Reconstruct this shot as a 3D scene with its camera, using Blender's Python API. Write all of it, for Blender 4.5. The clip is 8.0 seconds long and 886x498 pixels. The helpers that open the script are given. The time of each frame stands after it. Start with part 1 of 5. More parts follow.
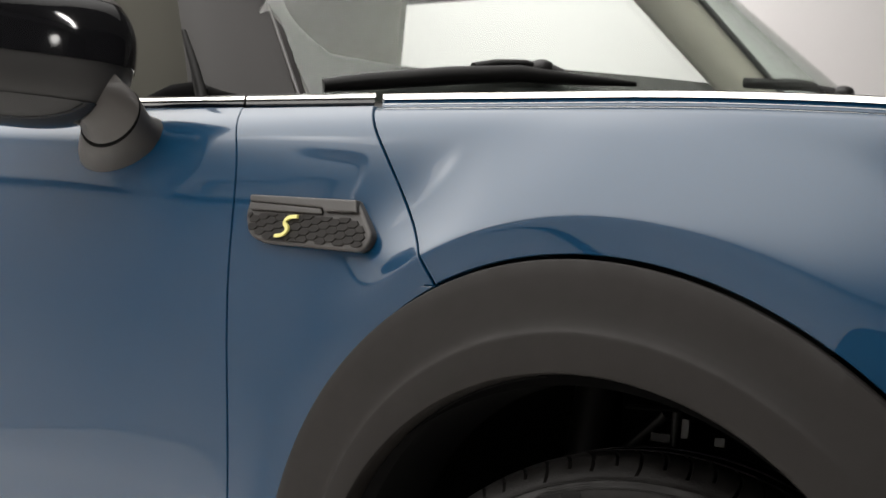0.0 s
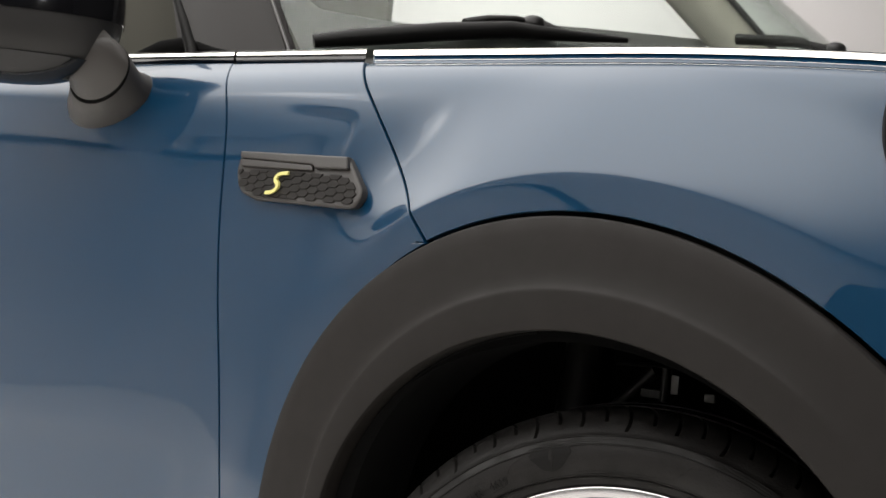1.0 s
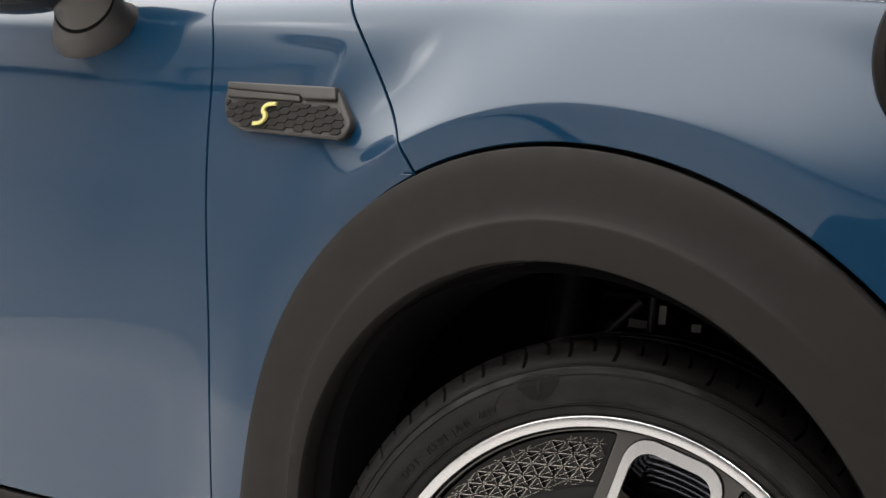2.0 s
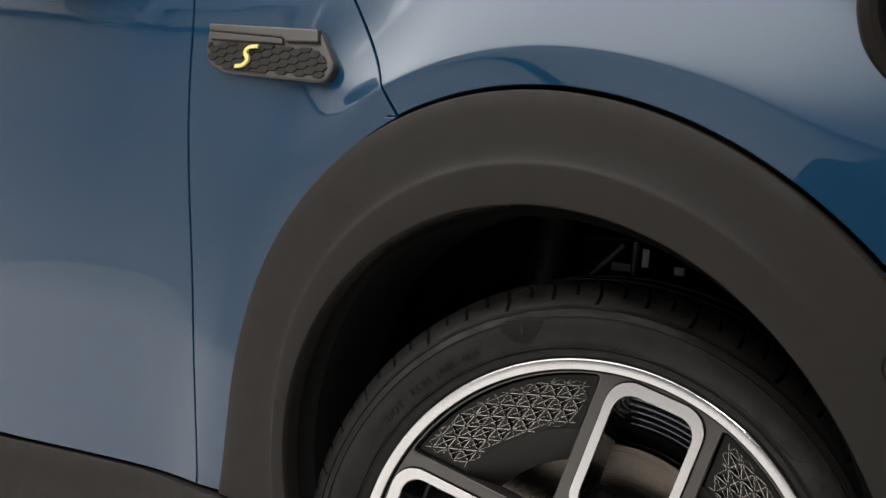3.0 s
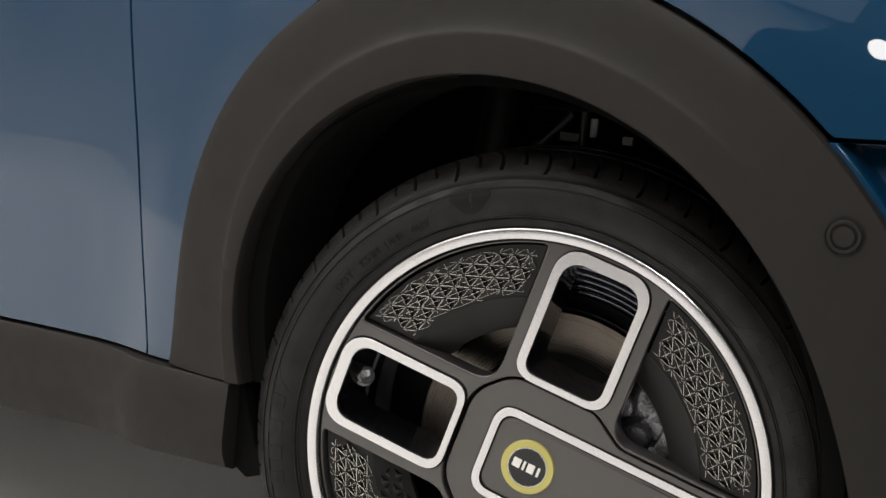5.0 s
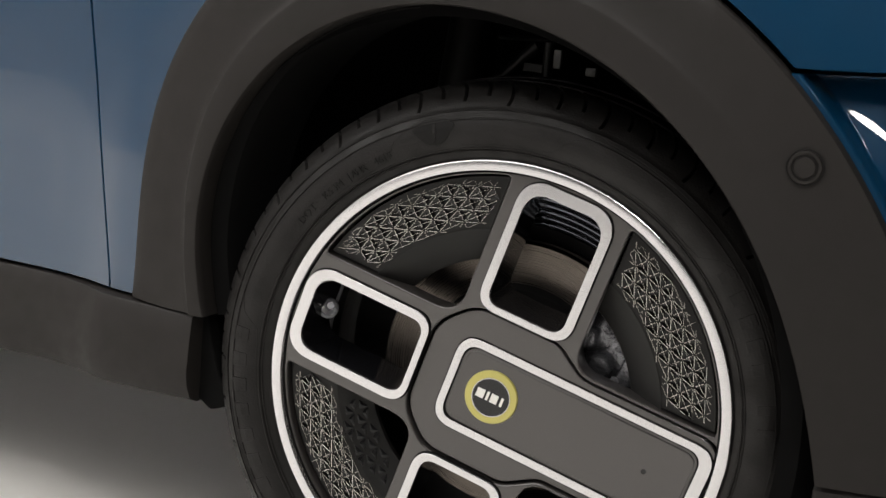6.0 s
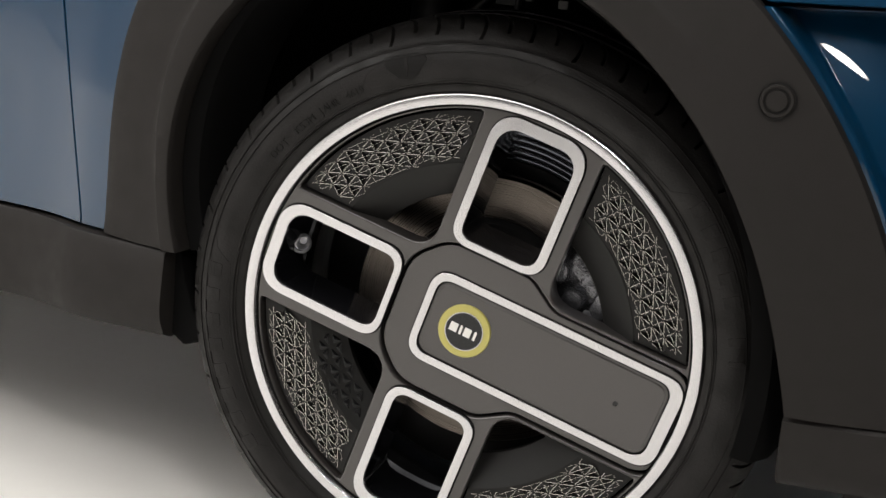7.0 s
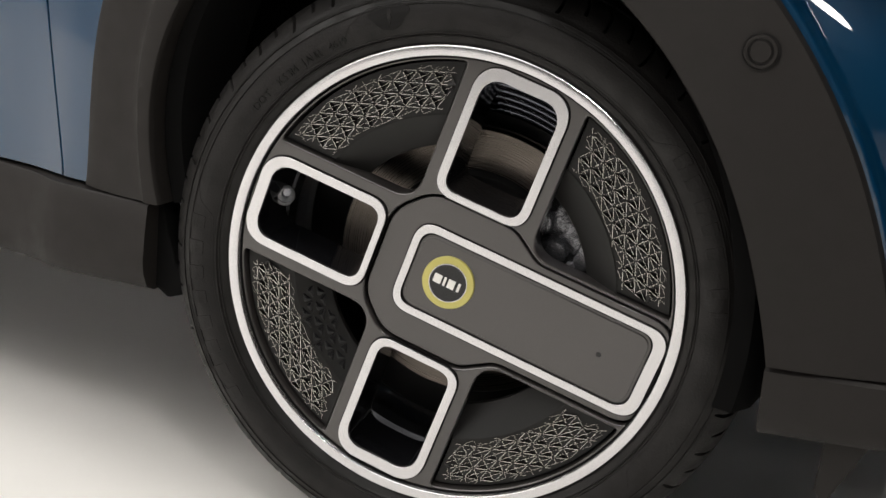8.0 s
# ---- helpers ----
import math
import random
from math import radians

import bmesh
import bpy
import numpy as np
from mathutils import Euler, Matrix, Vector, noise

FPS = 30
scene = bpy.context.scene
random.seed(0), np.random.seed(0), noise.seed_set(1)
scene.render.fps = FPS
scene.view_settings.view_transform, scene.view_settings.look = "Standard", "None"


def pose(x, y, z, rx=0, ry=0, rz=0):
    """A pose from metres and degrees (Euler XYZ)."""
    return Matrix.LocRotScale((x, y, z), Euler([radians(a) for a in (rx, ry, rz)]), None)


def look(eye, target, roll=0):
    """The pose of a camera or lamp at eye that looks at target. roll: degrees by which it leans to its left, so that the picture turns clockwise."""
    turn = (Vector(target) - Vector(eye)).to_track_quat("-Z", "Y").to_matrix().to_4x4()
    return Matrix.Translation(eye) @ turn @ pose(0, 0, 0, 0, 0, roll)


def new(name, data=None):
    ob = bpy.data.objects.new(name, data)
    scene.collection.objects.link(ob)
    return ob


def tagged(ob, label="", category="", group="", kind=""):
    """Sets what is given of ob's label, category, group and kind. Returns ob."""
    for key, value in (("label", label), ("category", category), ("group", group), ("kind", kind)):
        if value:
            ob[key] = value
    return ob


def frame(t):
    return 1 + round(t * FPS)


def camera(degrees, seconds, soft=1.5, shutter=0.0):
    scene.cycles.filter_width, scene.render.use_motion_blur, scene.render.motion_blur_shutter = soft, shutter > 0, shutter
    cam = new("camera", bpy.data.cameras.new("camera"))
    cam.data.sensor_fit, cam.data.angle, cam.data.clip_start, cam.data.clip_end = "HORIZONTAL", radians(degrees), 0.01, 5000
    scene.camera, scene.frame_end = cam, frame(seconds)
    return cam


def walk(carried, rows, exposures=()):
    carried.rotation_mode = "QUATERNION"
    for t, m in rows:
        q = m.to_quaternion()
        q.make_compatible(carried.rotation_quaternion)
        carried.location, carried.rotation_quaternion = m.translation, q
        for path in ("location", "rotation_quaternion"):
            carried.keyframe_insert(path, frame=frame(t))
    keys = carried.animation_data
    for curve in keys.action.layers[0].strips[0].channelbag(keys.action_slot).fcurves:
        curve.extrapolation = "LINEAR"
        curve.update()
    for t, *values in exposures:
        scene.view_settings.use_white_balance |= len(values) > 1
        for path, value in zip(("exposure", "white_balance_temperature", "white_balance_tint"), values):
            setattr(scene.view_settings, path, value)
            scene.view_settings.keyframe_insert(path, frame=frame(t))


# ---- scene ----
cam = camera(36.2, 8.0)
cam.data.dof.use_dof, cam.data.dof.focus_distance, cam.data.dof.aperture_fstop = True, 1.37, 10.0
EYE = (0.5372, -1.1428, 0.7095)
# seconds, yaw to the left, pitch up, lean to the left
ROWS = [
    (0.0, 34.478, 3.411, 5.20), (0.5, 34.246, 2.677, 5.19), (1.0, 33.934, 1.629, 5.18), (1.5, 33.600, 0.083, 5.16),
    (3.0, 32.290, -3.552, 5.09), (3.5, 31.730, -4.917, 5.08), (4.0, 31.145, -6.172, 5.10), (4.5, 30.471, -7.476, 5.13),
    (6.0, 27.802, -11.536, 5.29), (6.5, 27.018, -12.919, 5.34), (7.0, 26.371, -14.184, 5.41), (7.5, 25.899, -15.243, 5.47),
    (8.0, 25.464, -16.148, 5.50),
]
walk(cam, [(t, pose(*EYE, 0, 0, yaw) @ pose(0, 0, 0, 90 + pitch) @ pose(0, 0, 0, 0, 0, lean)) for t, yaw, pitch, lean in ROWS],
     exposures=[(0.0, 0.0), (8.0, 0.0)])

# ---- light ----
world = bpy.data.worlds.new("studio")
scene.world = world
world.use_nodes = True
world.node_tree.nodes["Background"].inputs[0].default_value = (0.9, 0.95, 1.0, 1)
world.node_tree.nodes["Background"].inputs[1].default_value = 0.02


HARDWARE = bpy.data.materials.new("matt_black_hardware")
HARDWARE.use_nodes = True
HARDWARE.node_tree.nodes["Principled BSDF"].inputs["Base Color"].default_value = (0.02, 0.02, 0.021, 1)
HARDWARE.node_tree.nodes["Principled BSDF"].inputs["Roughness"].default_value = 0.7


def softbox(name, eye, target, wide, deep, power, label, core=0.1, roll=0, colour=(1.0, 0.972, 0.935), edge=0.0, reach=1.05, sides=4):
    """A studio softbox: a cloth that glows most in its middle, facing target, in a shallow black case."""
    m = bpy.data.materials.new(name)
    m.use_nodes = True
    nt = m.node_tree
    nt.nodes.remove(nt.nodes["Principled BSDF"])
    at = nt.nodes.new("ShaderNodeTexCoord")
    size = nt.nodes.new("ShaderNodeVectorMath")
    size.operation = "MULTIPLY"
    size.inputs[1].default_value = (2 / wide, 2 / deep, 0)
    span = nt.nodes.new("ShaderNodeVectorMath")
    span.operation = "LENGTH"
    fall = nt.nodes.new("ShaderNodeMapRange")
    fall.interpolation_type = "SMOOTHERSTEP"
    fall.inputs[1].default_value, fall.inputs[2].default_value = core, reach
    fall.inputs[3].default_value, fall.inputs[4].default_value = power, edge
    glow = nt.nodes.new("ShaderNodeEmission")
    glow.inputs[0].default_value = (*colour, 1)
    nt.links.new(at.outputs["Object"], size.inputs[0])
    nt.links.new(size.outputs[0], span.inputs[0])
    nt.links.new(span.outputs["Value"], fall.inputs[0])
    nt.links.new(fall.outputs[0], glow.inputs[1])
    nt.links.new(glow.outputs[0], nt.nodes["Material Output"].inputs[0])
    me = bpy.data.meshes.new(name)
    w, d = wide / 2, deep / 2
    if sides == 4:
        rim = [(-w, -d), (w, -d), (w, d), (-w, d)]
    else:
        rim = [(w * math.cos(2 * math.pi * q / sides), d * math.sin(2 * math.pi * q / sides)) for q in range(sides)]
    me.from_pydata([(x, y, 0) for x, y in rim], [], [tuple(range(sides))[::-1]])
    me.materials.append(m)
    ob = tagged(new("softbox"), label, "softbox")
    ob.matrix_world = look(eye, target, roll)
    cloth = new("cloth", me)
    cloth.parent = ob
    case = bpy.data.meshes.new("case")
    case.from_pydata([(x, y, 0.01) for x, y in rim] + [(x * 0.7, y * 0.7, 0.2) for x, y in rim], [], [tuple(range(sides, 2 * sides))] + [(q, (q + 1) % sides, sides + (q + 1) % sides, sides + q) for q in range(sides)])
    case.materials.append(HARDWARE)
    back = new("case", case)
    back.parent = ob
    for sx in (-0.5, 0.5):
        top = ob.matrix_world @ Vector((w * sx, d * 0.6 * (1 if deep < wide else 0), 0.15))
        end = Vector((top.x, top.y, 4.0)) if top.z > 2.6 else Vector((top.x, top.y, 0.0))
        rod = bpy.data.meshes.new("rod")
        a = [Vector((0.012 * math.cos(q * math.pi / 3), 0.012 * math.sin(q * math.pi / 3), 0)) for q in range(6)]
        rod.from_pydata([tuple(top + v) for v in a] + [tuple(end + v) for v in a], [], [(q, (q + 1) % 6, 6 + (q + 1) % 6, 6 + q) for q in range(6)])
        rod.materials.append(HARDWARE)
        bar = new("rod", rod)
        bar.parent, bar.matrix_parent_inverse = ob, ob.matrix_world.inverted()
    return ob


softbox("overhead_glow", (-2.4, -1.4, 3.5), (-2.4, -1.3, -0.3), 7.15, 7.0, 3.75, "large overhead studio light bank hung above the car", 0.4, edge=0.4, reach=1.32)
# unseen fill lamp, added for lower light from the rear corner
softbox("near_fill", (-3.4, -2.75, 3.2), (-0.2, 0.0, 0.8), 0.8, 0.4, 6.0, "unseen small fill softbox added in the corner of the studio", 0.0, edge=4.0)
# unseen lamp, added to brighten the backdrop wall
softbox("backdrop_fill", (-3.6, 4.5, 3.75), (-4.0, 5.9, 2.3), 4.6, 1.4, 11.5, "unseen softbox added to brighten the backdrop wall")
softbox("dish_glow", (0.635, -1.458, 1.41), (-0.689, -0.158, 0.998), 0.12, 0.12, 16.0, "small round lamp beside the camera", 0.85, edge=12.0, sides=28)
softbox("strip_glow", (1.47, -1.92, 2.45), (0.32, 0.0, 0.61), 0.15, 1.05, 72.0, "narrow studio strip light on a stand", 0.6, 45)


# ---- materials ----
def material(name, colour, rough=0.5, metal=0.0, coat=0.0, coat_rough=0.03, ior=1.5, vary=0.12, scale=6.0, bump=0.0, bump_scale=300.0, specks=0.0, spec=0.5):
    m = bpy.data.materials.new(name)
    m.use_nodes = True
    nt = m.node_tree
    b = nt.nodes["Principled BSDF"]
    b.inputs["Roughness"].default_value, b.inputs["Metallic"].default_value, b.inputs["IOR"].default_value = rough, metal, ior
    b.inputs["Coat Weight"].default_value, b.inputs["Coat Roughness"].default_value = coat, coat_rough
    b.inputs["Specular IOR Level"].default_value = spec
    at = nt.nodes.new("ShaderNodeTexCoord")
    big = nt.nodes.new("ShaderNodeTexNoise")
    big.inputs["Scale"].default_value, big.inputs["Detail"].default_value = scale, 5
    nt.links.new(at.outputs["Object"], big.inputs["Vector"])
    ramp = nt.nodes.new("ShaderNodeMix")
    ramp.data_type = "RGBA"
    ramp.inputs[6].default_value = (*[c * (1 - vary) for c in colour], 1)
    ramp.inputs[7].default_value = (*[min(1, c * (1 + vary)) for c in colour], 1)
    nt.links.new(big.outputs["Fac"], ramp.inputs[0])
    nt.links.new(ramp.outputs[2], b.inputs["Base Color"])
    if bump:
        fine = nt.nodes.new("ShaderNodeTexNoise")
        fine.inputs["Scale"].default_value, fine.inputs["Detail"].default_value = bump_scale, 3
        nt.links.new(at.outputs["Object"], fine.inputs["Vector"])
        n = nt.nodes.new("ShaderNodeBump")
        n.inputs["Strength"].default_value, n.inputs["Distance"].default_value = bump, 0.001
        nt.links.new(fine.outputs["Fac"], n.inputs["Height"])
        nt.links.new(n.outputs[0], b.inputs["Normal"])
    if specks:
        dust = nt.nodes.new("ShaderNodeTexNoise")
        dust.inputs["Scale"].default_value, dust.inputs["Detail"].default_value = 45.0, 6
        nt.links.new(at.outputs["Object"], dust.inputs["Vector"])
        rr = nt.nodes.new("ShaderNodeMapRange")
        rr.inputs[1].default_value, rr.inputs[2].default_value = 0.35, 0.75
        rr.inputs[3].default_value, rr.inputs[4].default_value = rough - specks, rough + specks
        nt.links.new(dust.outputs["Fac"], rr.inputs[0])
        nt.links.new(rr.outputs[0], b.inputs["Roughness"])
    return m


PAINT = material("blue_metallic_paint", (0.0012, 0.0325, 0.079), 0.42, 0.1, 1.0, 0.015, vary=0.04, scale=900.0, spec=0.1)
PAINT.node_tree.nodes["Principled BSDF"].inputs["Coat IOR"].default_value = 1.62
CLAD = material("grained_black_plastic", (0.0150, 0.0131, 0.0120), 0.6, bump=0.25, bump_scale=1400.0, vary=0.10, specks=0.06, spec=0.22)
RUBBER = material("tyre_rubber", (0.0082, 0.0073, 0.0068), 0.58, bump=0.35, bump_scale=420.0, vary=0.45, scale=38.0, specks=0.2, spec=0.28)
MOULD = material("moulded_rubber", (0.0044, 0.0040, 0.0038), 0.66, vary=0.3, scale=60.0, spec=0.22)
LINER = material("felt_wheel_liner", (0.0028, 0.0027, 0.0027), 0.95, vary=0.4, scale=30.0, spec=0.1)
BLACK = material("gloss_black", (0.006, 0.006, 0.007), 0.07, vary=0.1)
SATIN = material("satin_black", (0.014, 0.013, 0.013), 0.45, vary=0.2, scale=20.0)
GREY = material("grey_metallic_wheel_lacquer", (0.0505, 0.0458, 0.0437), 0.30, 0.35, 1.0, 0.03, vary=0.05, scale=400.0)
SILVER = material("machined_aluminium", (0.69, 0.68, 0.695), 0.22, 0.95, vary=0.03, scale=60.0)
CHROME = material("chrome_trim", (0.85, 0.84, 0.82), 0.12, 1.0, vary=0.03)
DISC = material("worn_brake_steel", (0.135, 0.117, 0.103), 0.30, 1.0, vary=0.35, scale=30.0)
_d = DISC.node_tree.nodes["Principled BSDF"]
_d.inputs["Anisotropic"].default_value = 0.85
_t = DISC.node_tree.nodes.new("ShaderNodeTangent")
_t.direction_type, _t.axis = "RADIAL", "Y"
DISC.node_tree.links.new(_t.outputs[0], _d.inputs["Tangent"])
# fine turned scratches, the same all the way round
_n = DISC.node_tree.nodes
_at, _flat, _len, _fine, _map = _n.new("ShaderNodeTexCoord"), _n.new("ShaderNodeVectorMath"), _n.new("ShaderNodeVectorMath"), _n.new("ShaderNodeTexNoise"), _n.new("ShaderNodeMapRange")
_flat.operation, _flat.inputs[1].default_value, _len.operation = "MULTIPLY", (1, 0, 1), "LENGTH"
_fine.noise_dimensions, _fine.inputs["Scale"].default_value, _fine.inputs["Detail"].default_value = "1D", 900.0, 4
_map.inputs[1].default_value, _map.inputs[2].default_value, _map.inputs[3].default_value, _map.inputs[4].default_value = 0.3, 0.7, 0.23, 0.36
for _a, _b in ((_at.outputs["Object"], _flat.inputs[0]), (_flat.outputs[0], _len.inputs[0]), (_len.outputs["Value"], _fine.inputs["W"]), (_fine.outputs["Fac"], _map.inputs[0]), (_map.outputs[0], _d.inputs["Roughness"])):
    DISC.node_tree.links.new(_a, _b)
CAST = material("cast_aluminium", (0.24, 0.24, 0.25), 0.36, 0.6, vary=0.4, scale=120.0, bump=0.6, bump_scale=350.0)
YELLOW = material("pale_yellow_enamel", (0.50, 0.45, 0.12), 0.3, 0.2, 0.6, vary=0.06)
PLASTIC = material("satin_grey_plastic", (0.032, 0.0285, 0.026), 0.42, vary=0.08, bump=0.15, bump_scale=900.0)
EMBLEM = material("pale_yellow_emblem", (0.72, 0.66, 0.22), 0.35, vary=0.05)
WHITE = material("white_enamel", (0.80, 0.78, 0.74), 0.35, vary=0.05)
# one beige lining hue in a mid and a dark tone
BEIGE = material("mid_beige_lining", (0.17, 0.16, 0.135), 0.9, vary=0.1)
DARK_BEIGE = material("dark_beige_lining", (0.060, 0.058, 0.046), 0.9, vary=0.1)
PILLAR = material("satin_black_pillar", (0.011, 0.0093, 0.0086), 0.30, vary=0.1, spec=0.055)
FLOOR = material("pale_studio_floor", (0.83, 0.81, 0.775), 0.45, vary=0.06, scale=3.0, bump=0.05, bump_scale=90.0, specks=0.1)
WALL = material("pale_studio_wall", (0.70, 0.68, 0.68), 0.85, vary=0.04, scale=1.0)
MIDWALL = material("grey_studio_wall", (0.58, 0.57, 0.575), 0.85, vary=0.06, scale=1.0)
CLOTH = material("white_bounce_cloth", (0.90, 0.89, 0.87), 0.9, vary=0.04, scale=3.0)
COVE = material("studio_cove_paint", (0.60, 0.585, 0.575), 0.7, vary=0.05, scale=1.5)
DARKWALL = material("black_studio_drape", (0.035, 0.035, 0.038), 0.9, vary=0.3, scale=2.0)
CEIL = material("grey_studio_ceiling", (0.20, 0.20, 0.20), 0.9, vary=0.1, scale=1.0)
# the same lining hue in its palest tone, for the far pillar
PALE = material("pale_beige_lining", (0.60, 0.56, 0.48), 0.8, vary=0.08)
UNDER = material("deep_satin_black", (0.0055, 0.0052, 0.005), 0.45, vary=0.2, scale=20.0, spec=0.25)
TUBE = material("dark_chrome_barrel", (0.045, 0.046, 0.05), 0.22, 0.8, vary=0.1)
LATTICE = material("satin_nickel_lattice", (0.97, 0.92, 0.86), 0.20, 1.0, vary=0.05)
FILL = material("dark_filler_plastic", (0.0085, 0.008, 0.0075), 0.42, vary=0.1, scale=40.0, spec=0.3)
FACETBAND = material("gloss_black_facet", (0.004, 0.004, 0.0042), 0.25, vary=0.1, spec=0.3)
STEP = material("barrel_lacquer", (0.085, 0.09, 0.105), 0.07, 0.9, vary=0.1)
IRON = material("dark_cast_alloy", (0.20, 0.20, 0.215), 0.20, 0.8, vary=0.6, scale=110.0, bump=0.5, bump_scale=300.0)
FACET = material("smoked_chrome", (0.030, 0.029, 0.029), 0.09, 0.9, vary=0.1, spec=0.3)
CLIP = material("dull_zinc_clip", (0.11, 0.108, 0.104), 0.5, 0.3, vary=0.25, scale=200.0)
# pale only to throw light back onto the floor under the car
BOUNCE_PLATE = material("pale_bounce_underbody", (0.36, 0.37, 0.40), 0.5, 0.5, vary=0.15, scale=12.0)
FRIT = material("dark_printed_border", (0.022, 0.020, 0.017), 0.6, vary=0.1, scale=30.0)
GLASS = bpy.data.materials.new("green_tinted_glass")
GLASS.use_nodes = True
_g = GLASS.node_tree.nodes["Principled BSDF"]
_g.inputs["Base Color"].default_value = (0.885, 0.955, 0.915, 1)
_g.inputs["Roughness"].default_value, _g.inputs["Transmission Weight"].default_value, _g.inputs["IOR"].default_value = 0.0, 1.0, 1.28


# ---- mesh helpers ----
def mesh_of(name, verts, faces, smooth=True, sharp=None):
    me = bpy.data.meshes.new(name)
    me.from_pydata([tuple(v) for v in verts], [], faces)
    bm = bmesh.new()
    bm.from_mesh(me)
    bmesh.ops.recalc_face_normals(bm, faces=bm.faces)
    for f in bm.faces:
        f.smooth = smooth
    if sharp is not None:
        for e in bm.edges:
            if len(e.link_faces) == 2 and e.calc_face_angle(0) > radians(sharp):
                e.smooth = False
    bm.to_mesh(me)
    bm.free()
    return me


def part(name, me, mat, parent, label="", at=None):
    if isinstance(me, bmesh.types.BMesh):
        bm, me = me, bpy.data.meshes.new(name)
        bm.to_mesh(me)
        bm.free()
    if not me.materials:
        me.materials.append(mat)
    ob = new(name, me)
    ob.parent = parent
    if at is not None:
        ob.matrix_basis = at
    if label:
        ob["label"] = label
    return ob


def grid_panel(name, P, fy, depth=0.016):
    """A pressed sheet: P[i][j] = (x, z) on the side of the car, fy gives y; its edges are rounded and turned inwards."""
    n, m = len(P), len(P[0])
    P = np.array(P, float)
    y = np.array([[fy(*P[i, j]) for j in range(m)] for i in range(n)])
    verts = [(P[i, j, 0], y[i, j], P[i, j, 1]) for i in range(n) for j in range(m)]
    faces = [(i * m + j, i * m + j + 1, (i + 1) * m + j + 1, (i + 1) * m + j) for i in range(n - 1) for j in range(m - 1)]
    ring = [(0, j) for j in range(m)] + [(i, m - 1) for i in range(1, n)] + [(n - 1, j) for j in range(m - 2, -1, -1)] + [(i, 0) for i in range(n - 2, 0, -1)]
    mid = P.reshape(-1, 2).mean(0)
    last = [i * m + j for i, j in ring]
    k = len(ring)
    pts = np.array([P[i, j] for i, j in ring])
    tang = np.roll(pts, -1, 0) - np.roll(pts, 1, 0)
    nor = np.c_[tang[:, 1], -tang[:, 0]]
    nor /= np.linalg.norm(nor, axis=1)[:, None] + 1e-9
    area = 0.5 * np.sum(pts[:, 0] * np.roll(pts[:, 1], -1) - pts[:, 1] * np.roll(pts[:, 0], -1))
    if area < 0:
        nor = -nor
    for out, inn in ((0.0006, 0.0008), (0.0008, 0.002), (0.0008, depth)):
        start = len(verts)
        for q, (i, j) in enumerate(ring):
            verts.append((P[i, j, 0] + nor[q, 0] * out, y[i, j] + inn, P[i, j, 1] + nor[q, 1] * out))
        now = list(range(start, start + k))
        faces += [(last[q], last[(q + 1) % k], now[(q + 1) % k], now[q]) for q in range(k)]
        last = now
    me = bpy.data.meshes.new(name)
    me.from_pydata(verts, [], faces)
    bm = bmesh.new()
    bm.from_mesh(me)
    bmesh.ops.recalc_face_normals(bm, faces=bm.faces)
    edge = {(min(a, b), max(a, b)) for q in range(k) for a, b in [(ring[q][0] * m + ring[q][1], ring[(q + 1) % k][0] * m + ring[(q + 1) % k][1])]}
    for f in bm.faces:
        f.smooth = True
    for e in bm.edges:
        a, b = sorted(v.index for v in e.verts)
        if (a, b) in edge:
            e.smooth = False
    bm.to_mesh(me)
    bm.free()
    return me


def lathe(name, profile, seg=160, arc=(0.0, 2 * math.pi), smooth=True, sharp=35):
    """Turns (radius, y) points about the wheel's axle."""
    full = abs(arc[1] - arc[0] - 2 * math.pi) < 1e-6
    cols = seg if full else seg + 1
    verts, faces = [], []
    for i in range(cols):
        a = arc[0] + (arc[1] - arc[0]) * i / seg
        verts += [(r * math.cos(a), y, r * math.sin(a)) for r, y in profile]
    m = len(profile)
    for i in range(seg):
        k = (i + 1) % cols
        faces += [(i * m + j, k * m + j, k * m + j + 1, i * m + j + 1) for j in range(m - 1)]
    return mesh_of(name, verts, faces, smooth, sharp)


def plate(name, outline, holes, y0, thick, bevel, res=2):
    """A flat plate in the wheel's plane with holes and rounded edges: (u, v) loops, front face at y0."""
    cu = bpy.data.curves.new(name, "CURVE")
    cu.dimensions, cu.fill_mode = "2D", "BOTH"
    cu.extrude, cu.bevel_depth, cu.bevel_resolution, cu.offset = thick / 2 - bevel, bevel, res, -bevel
    for loop in [outline, *holes]:
        s = cu.splines.new("POLY")
        s.points.add(len(loop) - 1)
        for p, (u, v) in zip(s.points, loop):
            p.co = (u, v, 0, 1)
        s.use_cyclic_u = True
    ob = new(name, cu)
    dg = bpy.context.evaluated_depsgraph_get()
    me = bpy.data.meshes.new_from_object(ob.evaluated_get(dg))
    bpy.data.objects.remove(ob)
    bpy.data.curves.remove(cu)
    me.name = name
    me.transform(Matrix(((1, 0, 0, 0), (0, 0, -1, y0 + thick / 2), (0, 1, 0, 0), (0, 0, 0, 1))))
    bm = bmesh.new()
    bm.from_mesh(me)
    bmesh.ops.remove_doubles(bm, verts=bm.verts, dist=1e-6)
    bmesh.ops.recalc_face_normals(bm, faces=bm.faces)
    for f in bm.faces:
        f.smooth = abs(f.normal.y) < 0.999
    for e in bm.edges:
        if len(e.link_faces) == 2 and e.calc_face_angle(0) > radians(28):
            e.smooth = False
    bm.to_mesh(me)
    bm.free()
    return me


